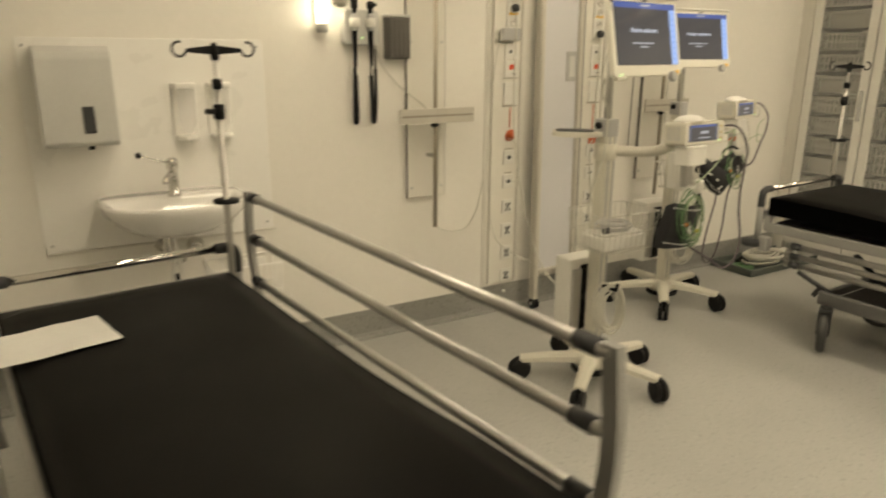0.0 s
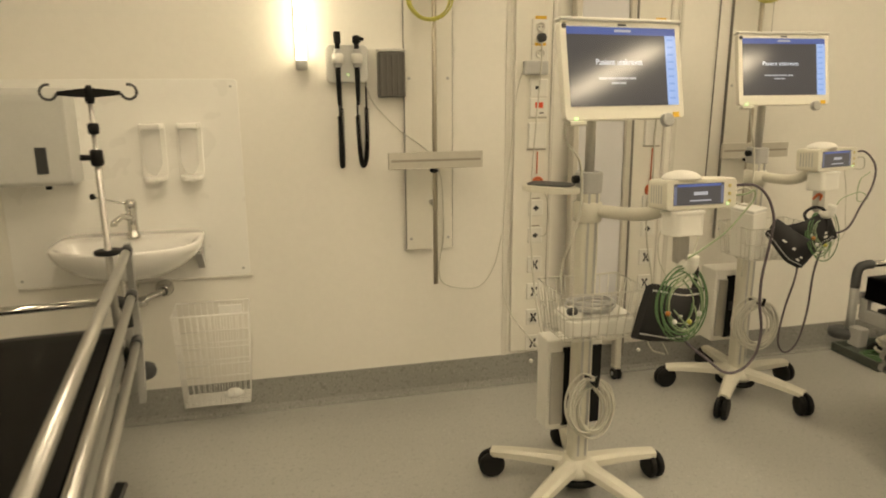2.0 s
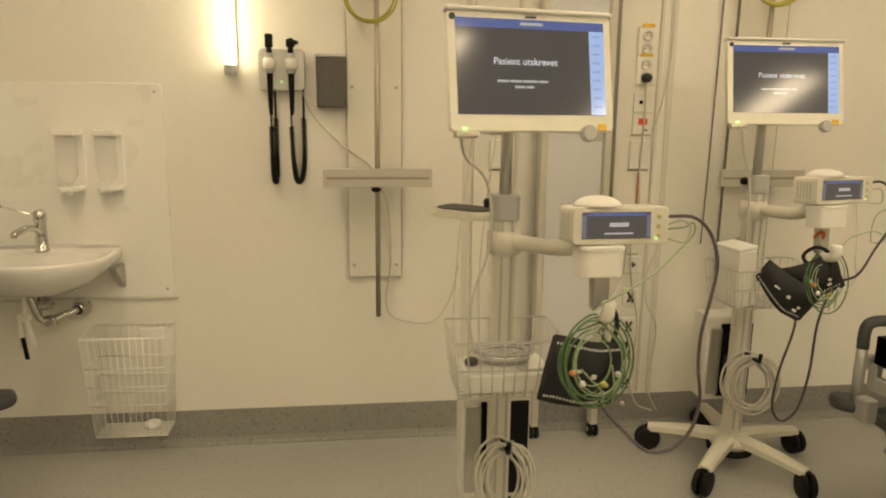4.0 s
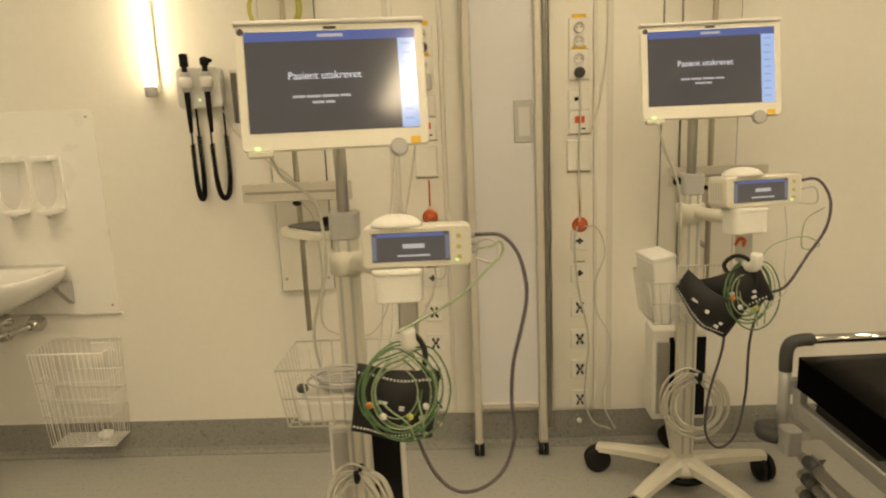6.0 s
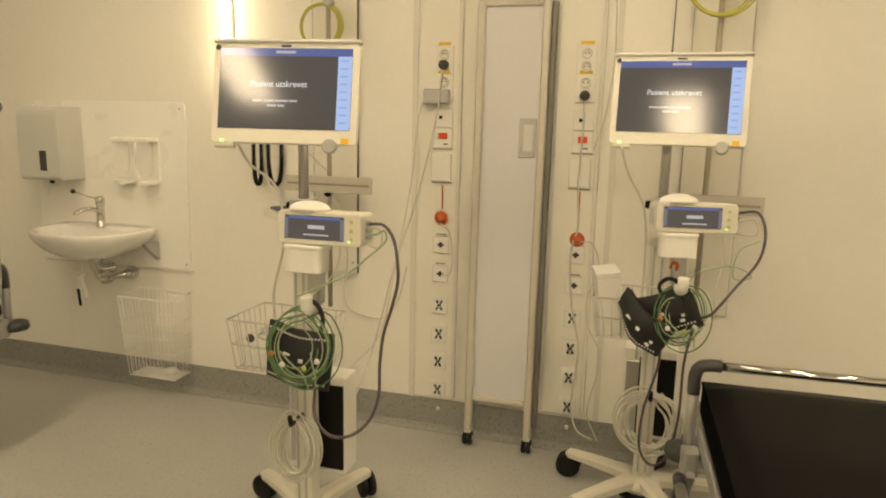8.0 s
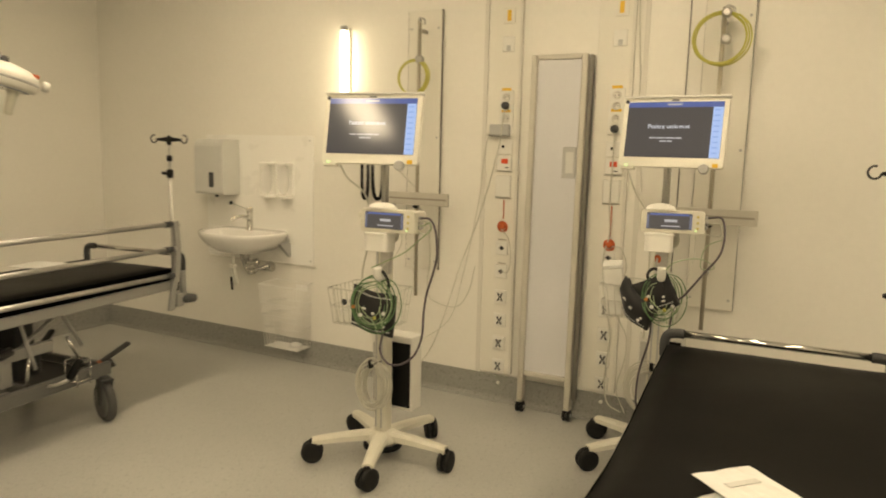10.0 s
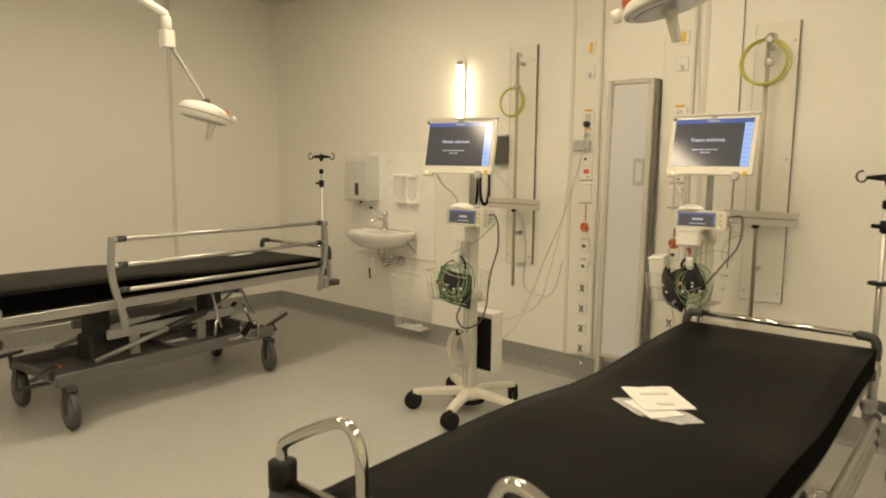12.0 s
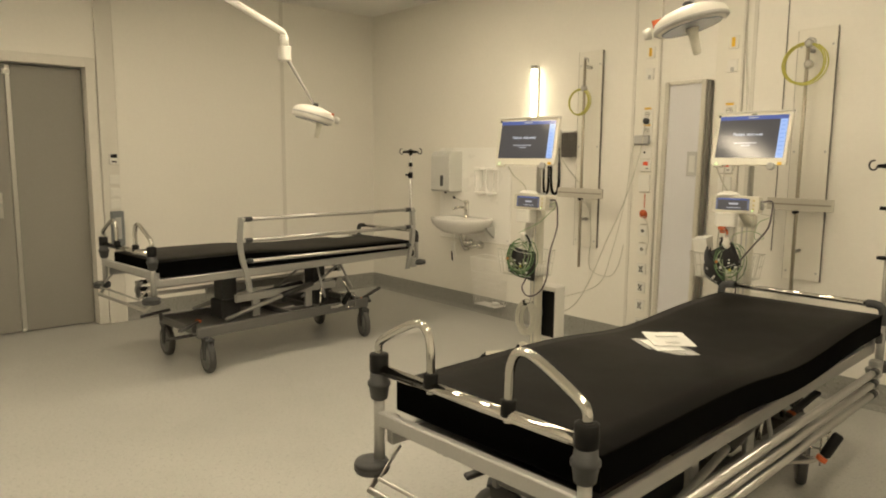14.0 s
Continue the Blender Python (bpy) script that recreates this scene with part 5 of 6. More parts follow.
# otoscope set
ot = thing("otoscope_set", "white wall transformer with two black diagnostic handles", "otoscope set", pose(1.612, N, 0))
part("body", prism(B(), rounded(0.175, 0.155, 0.02, 4), 0.0, 0.05, pose(0, 0, 1.56, 90, 0, 0), 0.006), M_DISPENSER, ot)
part("panel_light", lathe(B(), [(0.003, 0), (0.005, 0.001), (0.004, 0.003)], 10, pose(0.0, -0.05, 1.515, 90, 0, 0)), M_LED, ot, "small green lamp")
for x, head in ((-0.042, 0), (0.038, 1)):
    cr = part("cradle", lathe(B(), [(0.018, 0), (0.024, 0.004), (0.024, 0.035), (0.018, 0.04)], 14, pose(x, -0.066, 1.562)), M_WHITE, ot)
    part("sleeve", lathe(B(), [(0.0145, 1.545), (0.0165, 1.55), (0.0165, 1.615), (0.0125, 1.62)], 14, pose(x, -0.066, 0)), M_LIGHTGREY, ot, "pale handle sleeve")
    h = part("diagnostic_handle", tube(B(), [(x, -0.066, 1.39), (x, -0.066, 1.44), (x, -0.066, 1.56), (x, -0.066, 1.64)], [0.007, 0.0095, 0.0115, 0.0105], 12), M_BLACK, ot, "black diagnostic handle")
    bm = B()
    if head:
        lathe(bm, [(0.010, 0), (0.017, 0.006), (0.017, 0.03), (0.006, 0.036)], 14, pose(x, -0.066, 1.64))
        lathe(bm, [(0.012, 0.0), (0.006, 0.03)], 12, pose(x, -0.07, 1.66, 0, 90, 0))
    else:
        box(bm, x - 0.014, x + 0.014, -0.078, -0.052, 1.64, 1.69, 0.004)
    part("head", bm, M_BLACK, h)


def spring(bm, path, r, turns, thick):
    """Coiled cord along a path."""
    pts = []
    n = len(path)
    steps = turns * 8
    for i in range(steps + 1):
        f = i / steps * (n - 1)
        k = min(int(f), n - 2)
        p = path[k].lerp(path[k + 1], f - k)
        t = (path[k + 1] - path[k]).normalized()
        s = t.cross(V(0, 1, 0)).normalized()
        o = s.cross(t)
        a = 2 * math.pi * i / 8
        pts.append(p + r * (math.cos(a) * s + math.sin(a) * o))
    return tube(bm, pts, thick, 5)


for x, dx in ((-0.042, 0.012), (0.034, 0.044)):
    u = [V(x, -0.066, 1.345), V(x + dx * 0.1, -0.068, 1.22), V(x + dx * 0.25, -0.060, 1.150), V(x + dx * 0.5, -0.042, 1.128), V(x + dx * 0.8, -0.026, 1.150), V(x + dx, -0.020, 1.23), V(x + dx, -0.022, 1.375)]
    part("coil_cord", spring(B(), spline(u, 6), 0.0080, 78, 0.0034), M_BLACK, ot, "black coiled cord hanging in a loop")
    part("straight_cord", tube(B(), [(x, -0.066, 1.40), (x, -0.066, 1.345)], 0.004, 8), M_DARKMETAL, ot)
    part("straight_cord", tube(B(), [(x + dx, -0.022, 1.375), (x + dx, -0.025, 1.49)], 0.004, 8), M_BLACK, ot)
run("transformer_lead", [(1.68, N - 0.03, 1.50), (1.72, N - 0.02, 1.40), (1.82, N - 0.02, 1.29), (1.92, N - 0.035, 1.215), (1.97, N - 0.035, 1.17)], 0.003, M_WCABLE, "thin pale lead crossing the wall")

gb = thing("glove_rack", "grey ribbed box holder on the wall", "holder", pose(1.80, N, 1.515))
part("housing", box(B(), -0.057, 0.057, -0.065, 0.0, -0.095, 0.095, 0.004), M_RACK, gb)
for k in range(5):
    x = -0.048 + 0.024 * k
    part("rib", box(B(), x - 0.004, x + 0.004, -0.072, -0.0655, -0.09, 0.088, 0.0015), M_RACK, gb)
part("lid", box(B(), -0.060, 0.060, -0.068, 0.0, 0.0955, 0.108, 0.003), M_DISPENSER, gb, "pale lid")


def rail_board(x0, x1, z0, z1, rod_x, rod_z0, rod_z1, rail_x0, rail_x1, hose, label):
    th = thing("rail_board", label, "equipment rail", pose(0, N, 0), "equipment rails on the wall")
    part("board", box(B(), x0, x1, -0.022, -0.004, z0, z1, 0.0015), M_BOARD, th, "cream laminate backboard")
    # tan slab stands in for the shade between board and wall
    part("shadow_gap", box(B(), x0 + 0.006, x1 - 0.006, -0.0038, 0.0, z0 + 0.006, z1 - 0.006), M_TAN, th)
    bm = B()
    for s, x in ((-1, x0), (1, x1)):
        box(bm, x - 0.0012 if s < 0 else x + 0.0004, x - 0.0004 if s < 0 else x + 0.0014, -0.022, -0.001, z0, z1)
    part("edge_trim", bm, M_PROFILE, th, "dark edge strips")
    part("rod", tube(B(), [(rod_x, -0.10, rod_z0), (rod_x, -0.10, rod_z1)], 0.0105, 14), M_ROD, th, "vertical steel rod")
    for z in (rod_z1 - 0.06, z0 + 0.18 if z0 < 0.71 else z0 + 0.22):
        part("standoff", rod(B(), (rod_x, -0.022, z), (rod_x, -0.10, z), 0.012), M_STEEL, th)
    for zz in (z0 + 0.05, (z0 + z1) / 2 + 0.03, z1 - 0.10):
        for xx in (x0 + 0.02, x1 - 0.02):
            part("screw", lathe(B(), [(0.003, 0), (0.007, 0.0005), (0.006, 0.003)], 10, pose(xx, -0.022, zz, 90, 0, 0)), M_LIGHTGREY, th)
    rl = part("rail", box(B(), rail_x0, rail_x1, -0.125, -0.113, 1.115, 1.187, 0.002), M_RAIL, th, "horizontal steel equipment rail")
    part("rail_slot", box(B(), rail_x0 + 0.012, rail_x1 - 0.012, -0.127, -0.1252, 1.146, 1.156), M_TAN, rl)
    part("rail_clamp", box(B(), rod_x - 0.024, rod_x + 0.024, -0.113, -0.085, 1.125, 1.178, 0.004), M_ALU, rl)
    part("clamp_knob", lathe(B(), [(0.010, 0), (0.02, 0.003), (0.02, 0.012), (0.008, 0.02)], 12, pose(rod_x - 0.005, -0.10, 1.112, 180, 0, 0)), M_BLACK, rl)
    hx, hz, hr, seed = hose
    vl = part("hose_valve", lathe(B(), [(0.012, 0), (0.022, 0.003), (0.022, 0.03), (0.012, 0.034)], 16, pose(rod_x + 0.012, -0.102, hz + hr - 0.005, 90, 0, 0)), M_STEEL, th, "round steel hose fitting")
    part("hose", coil(B(), (hx, -0.125, hz), hr, 5, 0.16, 0.0038, 0.05, 1.0, seed), M_LIME, th, "coiled yellow-green air hose")
    part("hook", tube(B(), spline([(rod_x + 0.005, -0.10, rod_z1 - 0.02), (rod_x + 0.01, -0.12, rod_z1 + 0.0), (rod_x + 0.04, -0.12, rod_z1 - 0.01), (rod_x + 0.045, -0.12, rod_z1 - 0.035)], 4), 0.006, 8), M_STEEL, th)
    return th


rail_board(1.860, 2.075, 0.730, 2.21, 1.976, 0.582, 2.15, 1.765, 2.190, (1.955, 1.835, 0.098, 31), "cream wall board with steel rod, rail and hose")
rail_board(3.475, 3.690, 0.690, 2.17, 3.565, 0.600, 2.10, 3.400, 3.775, (3.560, 1.965, 0.112, 37), "cream wall board with steel rod, rail and larger hose loop")
solo("rod_fitting", lathe(B(), [(0.012, 0), (0.024, 0.003), (0.024, 0.02), (0.012, 0.024)], 16, pose(3.582, N - 0.11, 1.955, 90, 0, 0)), M_STEEL, "round steel fitting clamped on the wall rod", "fitting")
run("wall_lead", [(1.99, N - 0.115, 1.11), (2.02, N - 0.05, 1.02), (2.03, N - 0.03, 0.80), (2.01, N - 0.02, 0.62), (2.05, N - 0.02, 0.545), (2.20, N - 0.02, 0.525), (2.28, N - 0.02, 0.62), (2.32, N - 0.02, 0.78)], 0.0028, M_WCABLE, "thin pale lead hanging in a slack loop")


# ---- service strips with outlets ----
def outlet_strip(x0, x1, cx, orange_z, plugged, label):
    st = thing("service_strip", label, "outlet panel", pose(0, N, 0), "service strips on the wall")
    part("panel", box(B(), x0, x1, -0.020, 0.0, 0.175, CEILING - 0.002, 0.002), M_BOARD, st, "cream panel")
    part("edge_profile", box(B(), x1 + 0.001, x1 + 0.016, -0.028, 0.0, 0.175, CEILING - 0.002, 0.002), M_FRAME, st)
    f = -0.0205
    # double mains sockets with yellow labels
    for z in (1.70, 1.585):
        pl = part("socket_plate", box(B(), cx - 0.040, cx + 0.040, f - 0.010, f, z - 0.058, z + 0.056, 0.003), M_WHITE, st, "white socket plate")
        part("label", box(B(), cx - 0.026, cx + 0.026, f - 0.0125, f - 0.0105, z + 0.056, z + 0.069), M_YELLOW, pl, "yellow label")
        for dz in (0.022, -0.030):
            part("socket", lathe(B(), [(0.0215, 0.0), (0.0215, 0.008), (0.0195, 0.009), (0.0175, 0.0085), (0.0170, 0.0015), (0.004, 0.0012)], 20, pose(cx, f - 0.0104, z + dz, 90, 0, 0)), M_FRAME, pl, "round recessed socket")
            for s in (-1, 1):
                # dark disc paints the shade within each pin hole
                part("pin_hole", lathe(B(), [(0.0028, 0.0), (0.0028, 0.0006)], 8, pose(cx + s * 0.008, f - 0.0120, z + dz, 90, 0, 0)), M_SLOT, pl)
    pl = part("switch_unit", box(B(), cx - 0.042, cx + 0.042, f - 0.010, f, 1.415, 1.495, 0.003), M_WHITE, st)
    part("button", box(B(), cx - 0.018, cx - 0.004, f - 0.013, f - 0.0105, 1.45, 1.464), M_BLACK, pl)
    pl = part("call_unit", box(B(), cx - 0.042, cx + 0.042, f - 0.012, f, 1.325, 1.410, 0.003), M_WHITE, st)
    part("red_key", box(B(), cx - 0.018, cx + 0.020, f - 0.0145, f - 0.0125, 1.365, 1.391), M_RED, pl, "red call key")
    part("print_line", box(B(), cx + 0.004, cx + 0.024, f - 0.0135, f - 0.0122, 1.340, 1.346), M_GREYPL, pl)
    pl = part("blank_plate", box(B(), cx - 0.048, cx + 0.040, f - 0.016, f, 1.180, 1.300, 0.004), M_WHITE, st, "blank white plate")
    # thin tan strips paint the shadow above and below the blank plate
    part("shadow_line", box(B(), cx - 0.046, cx + 0.044, f - 0.004, f, 1.3185, 1.3225), M_TAN, st)
    part("shadow_line", box(B(), cx - 0.048, cx + 0.042, f - 0.004, f, 1.172, 1.1775), M_TAN, st)
    part("orange_cord", rod(B(), (cx + 0.002, f - 0.004, 1.165), (cx + 0.002, f - 0.004, orange_z + 0.04), 0.003, 6), M_ORANGE, st)
    og = part("gas_outlet", lathe(B(), [(0.020, 0.0), (0.021, 0.010), (0.018, 0.022), (0.014, 0.028), (0.006, 0.030)], 22, pose(cx + 0.002, f, orange_z, 90, 0, 0)), M_ORANGE, st, "round orange gas outlet")
    part("pull_ring", tube(B(), [(cx + 0.002 + 0.026 * math.cos(radians(a)), f - 0.012 - 0.006 * math.sin(radians(a)), orange_z - 0.004 + 0.027 * math.sin(radians(a))) for a in range(0, 360, 20)], 0.0058, 8, True), M_ORANGE, og, "orange ring")
    for z in (0.898, 0.765):
        pl = part("data_plate", box(B(), cx - 0.036, cx + 0.036, f - 0.010, f, z - 0.038, z + 0.038, 0.003), M_WHITE, st)
        bm = B()
        box(bm, cx - 0.014, cx + 0.014, f - 0.0125, f - 0.0102, z - 0.005, z + 0.005)
        box(bm, cx - 0.005, cx + 0.005, f - 0.0125, f - 0.0102, z - 0.012, z + 0.012)
        part("port", bm, M_GREYPL, pl)
        # painted shadow above the plate
        part("shadow_line", box(B(), cx - 0.022, cx + 0.022, f - 0.008, f, z + 0.044, z + 0.049), M_TAN, st)
    for z in (0.620, 0.485, 0.352, 0.217):
        pl = part("earth_plate", box(B(), cx - 0.036, cx + 0.036, f - 0.010, f, z - 0.040, z + 0.040, 0.003), M_WHITE, st, "white plate with four dark earth studs")
        bm = B()
        for sx in (-1, 1):
            for sz in (-1, 1):
                box(bm, -0.0045, 0.0045, f - 0.017, f - 0.0102, -0.0085, 0.0085, 0.002, 1, pose(cx + sx * 0.0095, 0, z + sz * 0.015, 0, 28 * sx * sz, 0))
        box(bm, cx - 0.0075, cx + 0.0075, f - 0.013, f - 0.0102, z - 0.005, z + 0.005)
        part("studs", bm, M_DARKMETAL, pl)
    for z, mt in ((2.145, M_YELLOW), (2.0, M_LIGHTGREY)):
        pl = part("upper_plate", box(B(), cx - 0.034, cx + 0.034, f - 0.009, f, z - 0.04, z + 0.04, 0.003), M_BOARD if mt is M_YELLOW else M_WHITE, st)
        part("upper_label", box(B(), cx - 0.010, cx + 0.012, f - 0.0115, f - 0.0092, z - 0.026 if mt is M_YELLOW else z - 0.036, z + 0.030 if mt is M_YELLOW else z - 0.008), mt, pl)
    if plugged:
        part("plug", lathe(B(), [(0.018, 0), (0.021, 0.006), (0.019, 0.03), (0.008, 0.038)], 16, pose(cx, f - 0.011, plugged, 90, 0, 0)), M_GREYPL, st, "grey mains plug")
    part("end_nub", lathe(B(), [(0.006, 0.0), (0.010, 0.003), (0.010, 0.012), (0.005, 0.016)], 10, pose(cx, -0.01, 0.115, 90, 0, 0)), M_WHITE, st)
    return st


outlet_strip(2.372, 2.545, 2.484, 1.022, 1.675, "cream service strip with sockets and an orange gas outlet")
outlet_strip(2.968, 3.136, 3.081, 0.968, 1.555, "cream service strip with sockets and a plugged-in lead")
ad = thing("plug_adapter", "pale grey adapter box plugged in on the strip", "adapter", pose(2.475, N - 0.031, 1.545))
part("body", box(B(), -0.075, 0.040, -0.035, 0.0, -0.032, 0.030, 0.008, 2), M_LIGHTGREY, ad)
F = N - 0.045
run("mains_cord", [(2.484, F, 1.67), (2.480, F - 0.02, 1.60), (2.47, F - 0.03, 1.48), (2.44, F - 0.07, 1.28), (2.40, F - 0.14, 1.05), (2.36, F - 0.25, 0.82), (2.34, F - 0.38, 0.58), (2.33, F - 0.52, 0.42), (2.32, AY + 0.24, 0.36)], 0.0038, M_WCABLE, "pale mains cord sagging from the strip to the trolley")
run("mains_cord", [(2.40, F, 1.54), (2.37, F, 1.42), (2.35, F, 1.2), (2.32, F - 0.02, 0.98), (2.29, F - 0.08, 0.72), (2.27, F - 0.2, 0.50), (2.26, AY + 0.27, 0.45)], 0.0026, M_WCABLE, "thin pale cord hanging from the adapter")
run("mains_cord", [(2.486, F, 1.00), (2.53, F, 0.95), (2.545, F, 0.84), (2.53, F, 0.77), (2.49, F, 0.765)], 0.0028, M_WCABLE, "short thin cord beside the outlets")
run("mains_cord", [(3.081, F, 1.555), (3.082, F - 0.005, 1.40), (3.076, F - 0.005, 1.20), (3.084, F, 1.02), (3.06, F, 0.90), (3.075, F, 0.70), (3.115, F, 0.50), (3.105, F, 0.34), (3.10, F, 0.22), (3.13, F - 0.02, 0.13), (3.20, F - 0.03, 0.10)], 0.0042, M_WCABLE, "pale mains cord running down the strip")
run("mains_cord", [(3.10, F, 0.96), (3.15, F, 0.95), (3.18, F, 0.85), (3.14, F, 0.72), (3.15, F, 0.60), (3.20, F, 0.50), (3.20, F, 0.38), (3.17, F - 0.02, 0.22), (3.22, F - 0.03, 0.10)], 0.003, M_WCABLE, "thin pale cord in loose bends beside the strip")
run("ceiling_lead", [(3.15, N - 0.02, 2.6), (3.17, N - 0.03, 2.1), (3.19, N - 0.03, 1.75), (3.17, N - 0.03, 1.50), (3.13, N - 0.03, 1.34)], 0.0032, M_WCABLE, "thin cord hanging down the wall")
run("wall_cable", [(3.40, N - 0.012, 2.80), (3.405, N - 0.012, 2.0), (3.40, N - 0.012, 1.2), (3.395, N - 0.012, 0.85)], 0.0032, M_PROFILE, "straight dark cable fixed to the wall")

# ---- transfer board leaning on the wall between the strips ----
LEAN_TOP, LEAN_FOOT = N - 0.045, N - 0.085
lean = math.degrees(math.atan2(LEAN_TOP - LEAN_FOOT, 1.93))
tb = thing("transfer_board", "tall white transfer board in an aluminium frame, leaning on the wall", "transfer board", pose(2.785, LEAN_FOOT, 0, -lean, 0, 0))
for x0, x1 in ((-0.150, -0.118), (0.118, 0.150)):
    part("frame_post", box(B(), x0, x1, -0.028, 0.028, 0.075, 1.93, 0.006), M_RAIL, tb, "aluminium post")
part("rear_post", box(B(), 0.151, 0.172, -0.010, 0.034, 0.12, 1.925, 0.004), M_PROFILE, tb, "dark rear edge")
for z0, z1 in ((0.215, 0.240), (1.905, 1.93)):
    part("cross_bar", box(B(), -0.1175, 0.1175, -0.022, 0.022, z0, z1, 0.004), M_RAIL, tb)
part("panel", box(B(), -0.1175, 0.1175, -0.010, 0.008, 0.2405, 1.9045), M_OPAL, tb, "milky white panel")
gp = part("grip_plate", box(B(), 0.040, 0.112, -0.016, -0.0105, 1.30, 1.46, 0.003), M_LIGHTGREY, tb, "grey recessed grip")
part("grip_recess", box(B(), 0.058, 0.100, -0.0185, -0.0165, 1.325, 1.435, 0.002), M_DISPENSER, gp)
for x in (-0.134, 0.134):
    fk = part("caster_fork", box(B(), x - 0.016, x + 0.016, -0.026, 0.026, 0.060, 0.0745, 0.003), M_RAIL, tb, "small black twin caster")
    for d in (-0.012, 0.012):
        part("wheel", lathe(B(), [(0.010, -0.009), (0.027, -0.008), (0.030, -0.004), (0.030, 0.004), (0.027, 0.008), (0.010, 0.009)], 18, pose(x + d, -0.006, 0.032, 0, 90, 0)), M_RUBBER, fk)
    part("axle_cap", lathe(B(), [(0.004, -0.024), (0.011, -0.022), (0.011, 0.022), (0.004, 0.024)], 12, pose(x, -0.006, 0.032, 0, 90, 0)), M_LIGHTGREY, fk)

# ---- hose tray on the floor by the wall ----
ft = thing("floor_tray", "dark grey-green tray on the floor against the wall", "tray", pose(4.665, 2.690, 0))
bm = B()
box(bm, -0.385, 0.385, -0.165, 0.165, 0.0, 0.014, 0.004)
for a in ((-0.385, 0.385, -0.165, -0.150), (-0.385, 0.385, 0.150, 0.165), (-0.385, -0.370, -0.150, 0.150), (0.370, 0.385, -0.150, 0.150)):
    box(bm, a[0], a[1], a[2], a[3], 0.0141, 0.050, 0.003)
part("body", bm, M_MAT, ft)
hs = thing("suction_tubing", "pale clear tubing heaped on the floor tray", "tubing", pose(4.665, 2.690, 0.014))
part("tubing", heap(B(), (-0.06, 0.0, 0.010), 0.17, 0.095, 8, 0.008, 0.009, 5), M_WCABLE, hs)
part("green_tubing", heap(B(), (-0.27, -0.02, 0.006), 0.070, 0.060, 3, 0.006, 0.007, 9), M_GREEN, hs, "green tubing")
part("connector", prism(B(), rounded(0.17, 0.11, 0.03, 4), 0.002, 0.062, pose(0.20, -0.02, 0, 0, 0, 15), 0.008), M_DISPENSER, hs, "pale plastic housing")
part("valve", lathe(B(), [(0.02, 0), (0.045, 0.006), (0.045, 0.022), (0.03, 0.034), (0.012, 0.05)], 16, pose(-0.20, 0.05, 0.004)), M_BLACK, hs, "black round valve")

# ---- glass-fronted supply cabinets ----
def cabinet(y0, y1, label, step, first):
    X = 5.0
    cb = thing("supply_cabinet", label, "cabinet", pose(0, 0, 0), "supply cabinets")
    bm = B()
    H = 2.45
    box(bm, X + 0.022, X + 0.58, y0 + 0.002, y0 + 0.022, 0.0, H)
    box(bm, X + 0.022, X + 0.58, y1 - 0.022, y1 - 0.002, 0.0, H)
    box(bm, X + 0.56, X + 0.58, y0 + 0.022, y1 - 0.022, 0.0, H)
    box(bm, X + 0.022, X + 0.56, y0 + 0.022, y1 - 0.022, H - 0.02, H)
    box(bm, X + 0.022, X + 0.56, y0 + 0.022, y1 - 0.022, 0.0, 0.10)
    part("carcass", bm, M_WHITE, cb)
    bm = B()
    w = 0.062
    box(bm, X, X + 0.021, y0 + 0.003, y0 + w, 0.10, H - 0.01, 0.003)
    box(bm, X, X + 0.021, y1 - w, y1 - 0.003, 0.10, H - 0.01, 0.003)
    box(bm, X, X + 0.021, y0 + w, y1 - w, H - 0.08, H - 0.01)
    box(bm, X, X + 0.021, y0 + w, y1 - w, 0.10, 0.18)
    dr = part("door", bm, M_WHITE, cb, "white framed glass door")
    gl = part("pane", box(B(), X + 0.008, X + 0.012, y0 + w, y1 - w, 0.18, H - 0.08), M_GLASS, dr, "clear glass pane")
    gl.visible_shadow = False
    part("handle", box(B(), X - 0.022, X - 0.001, y0 + 0.020, y0 + 0.045, 1.02, 1.22, 0.006), M_LIGHTGREY, dr, "long grey handle")
    z = first
    while z < H - 0.15:
        bk = thing("storage_basket", "grey slotted plastic storage basket in the cabinet", "storage basket", pose(X + 0.05, (y0 + y1) / 2, z), group="baskets in the cabinets")
        half, h = (y1 - y0) / 2 - 0.035, step - 0.028
        bm = B()
        box(bm, 0.004, 0.40, -half, half, 0.0, 0.006)
        for a in ((0.0, 0.004, -half, half), (0.396, 0.40, -half, half), (0.004, 0.396, -half, -half + 0.004), (0.004, 0.396, half - 0.004, half)):
            box(bm, a[0], a[1], a[2], a[3], h - 0.018, h)
            box(bm, a[0], a[1], a[2], a[3], 0.006, 0.016)
        part("frame", bm, M_GREYBASKET, bk)
        bm = B()
        n, tiers = 13, 2 if step < 0.2 else 3
        low, high = 0.016, h - 0.018
        tier = (high - low) / tiers
        for i in range(n + 1):
            yy = -half + (2 * half) * i / n
            box(bm, 0.0, 0.004, max(-half, yy - 0.0085), min(half, yy + 0.0085), low, high)
        for k in range(1, tiers):
            box(bm, -0.0006, 0.0046, -half, half, low + tier * k - 0.007, low + tier * k + 0.007)
        part("lattice", bm, M_GREYBASKET, bk)
        part("contents", box(B(), 0.05, 0.36, -half + 0.02, half - 0.02, 0.008, h * (0.60 + 0.25 * random.random()), 0.01), random.choice((M_TRAY, M_TAN, M_GREYPL)), bk, "packed supplies")
        z += step
    return cb


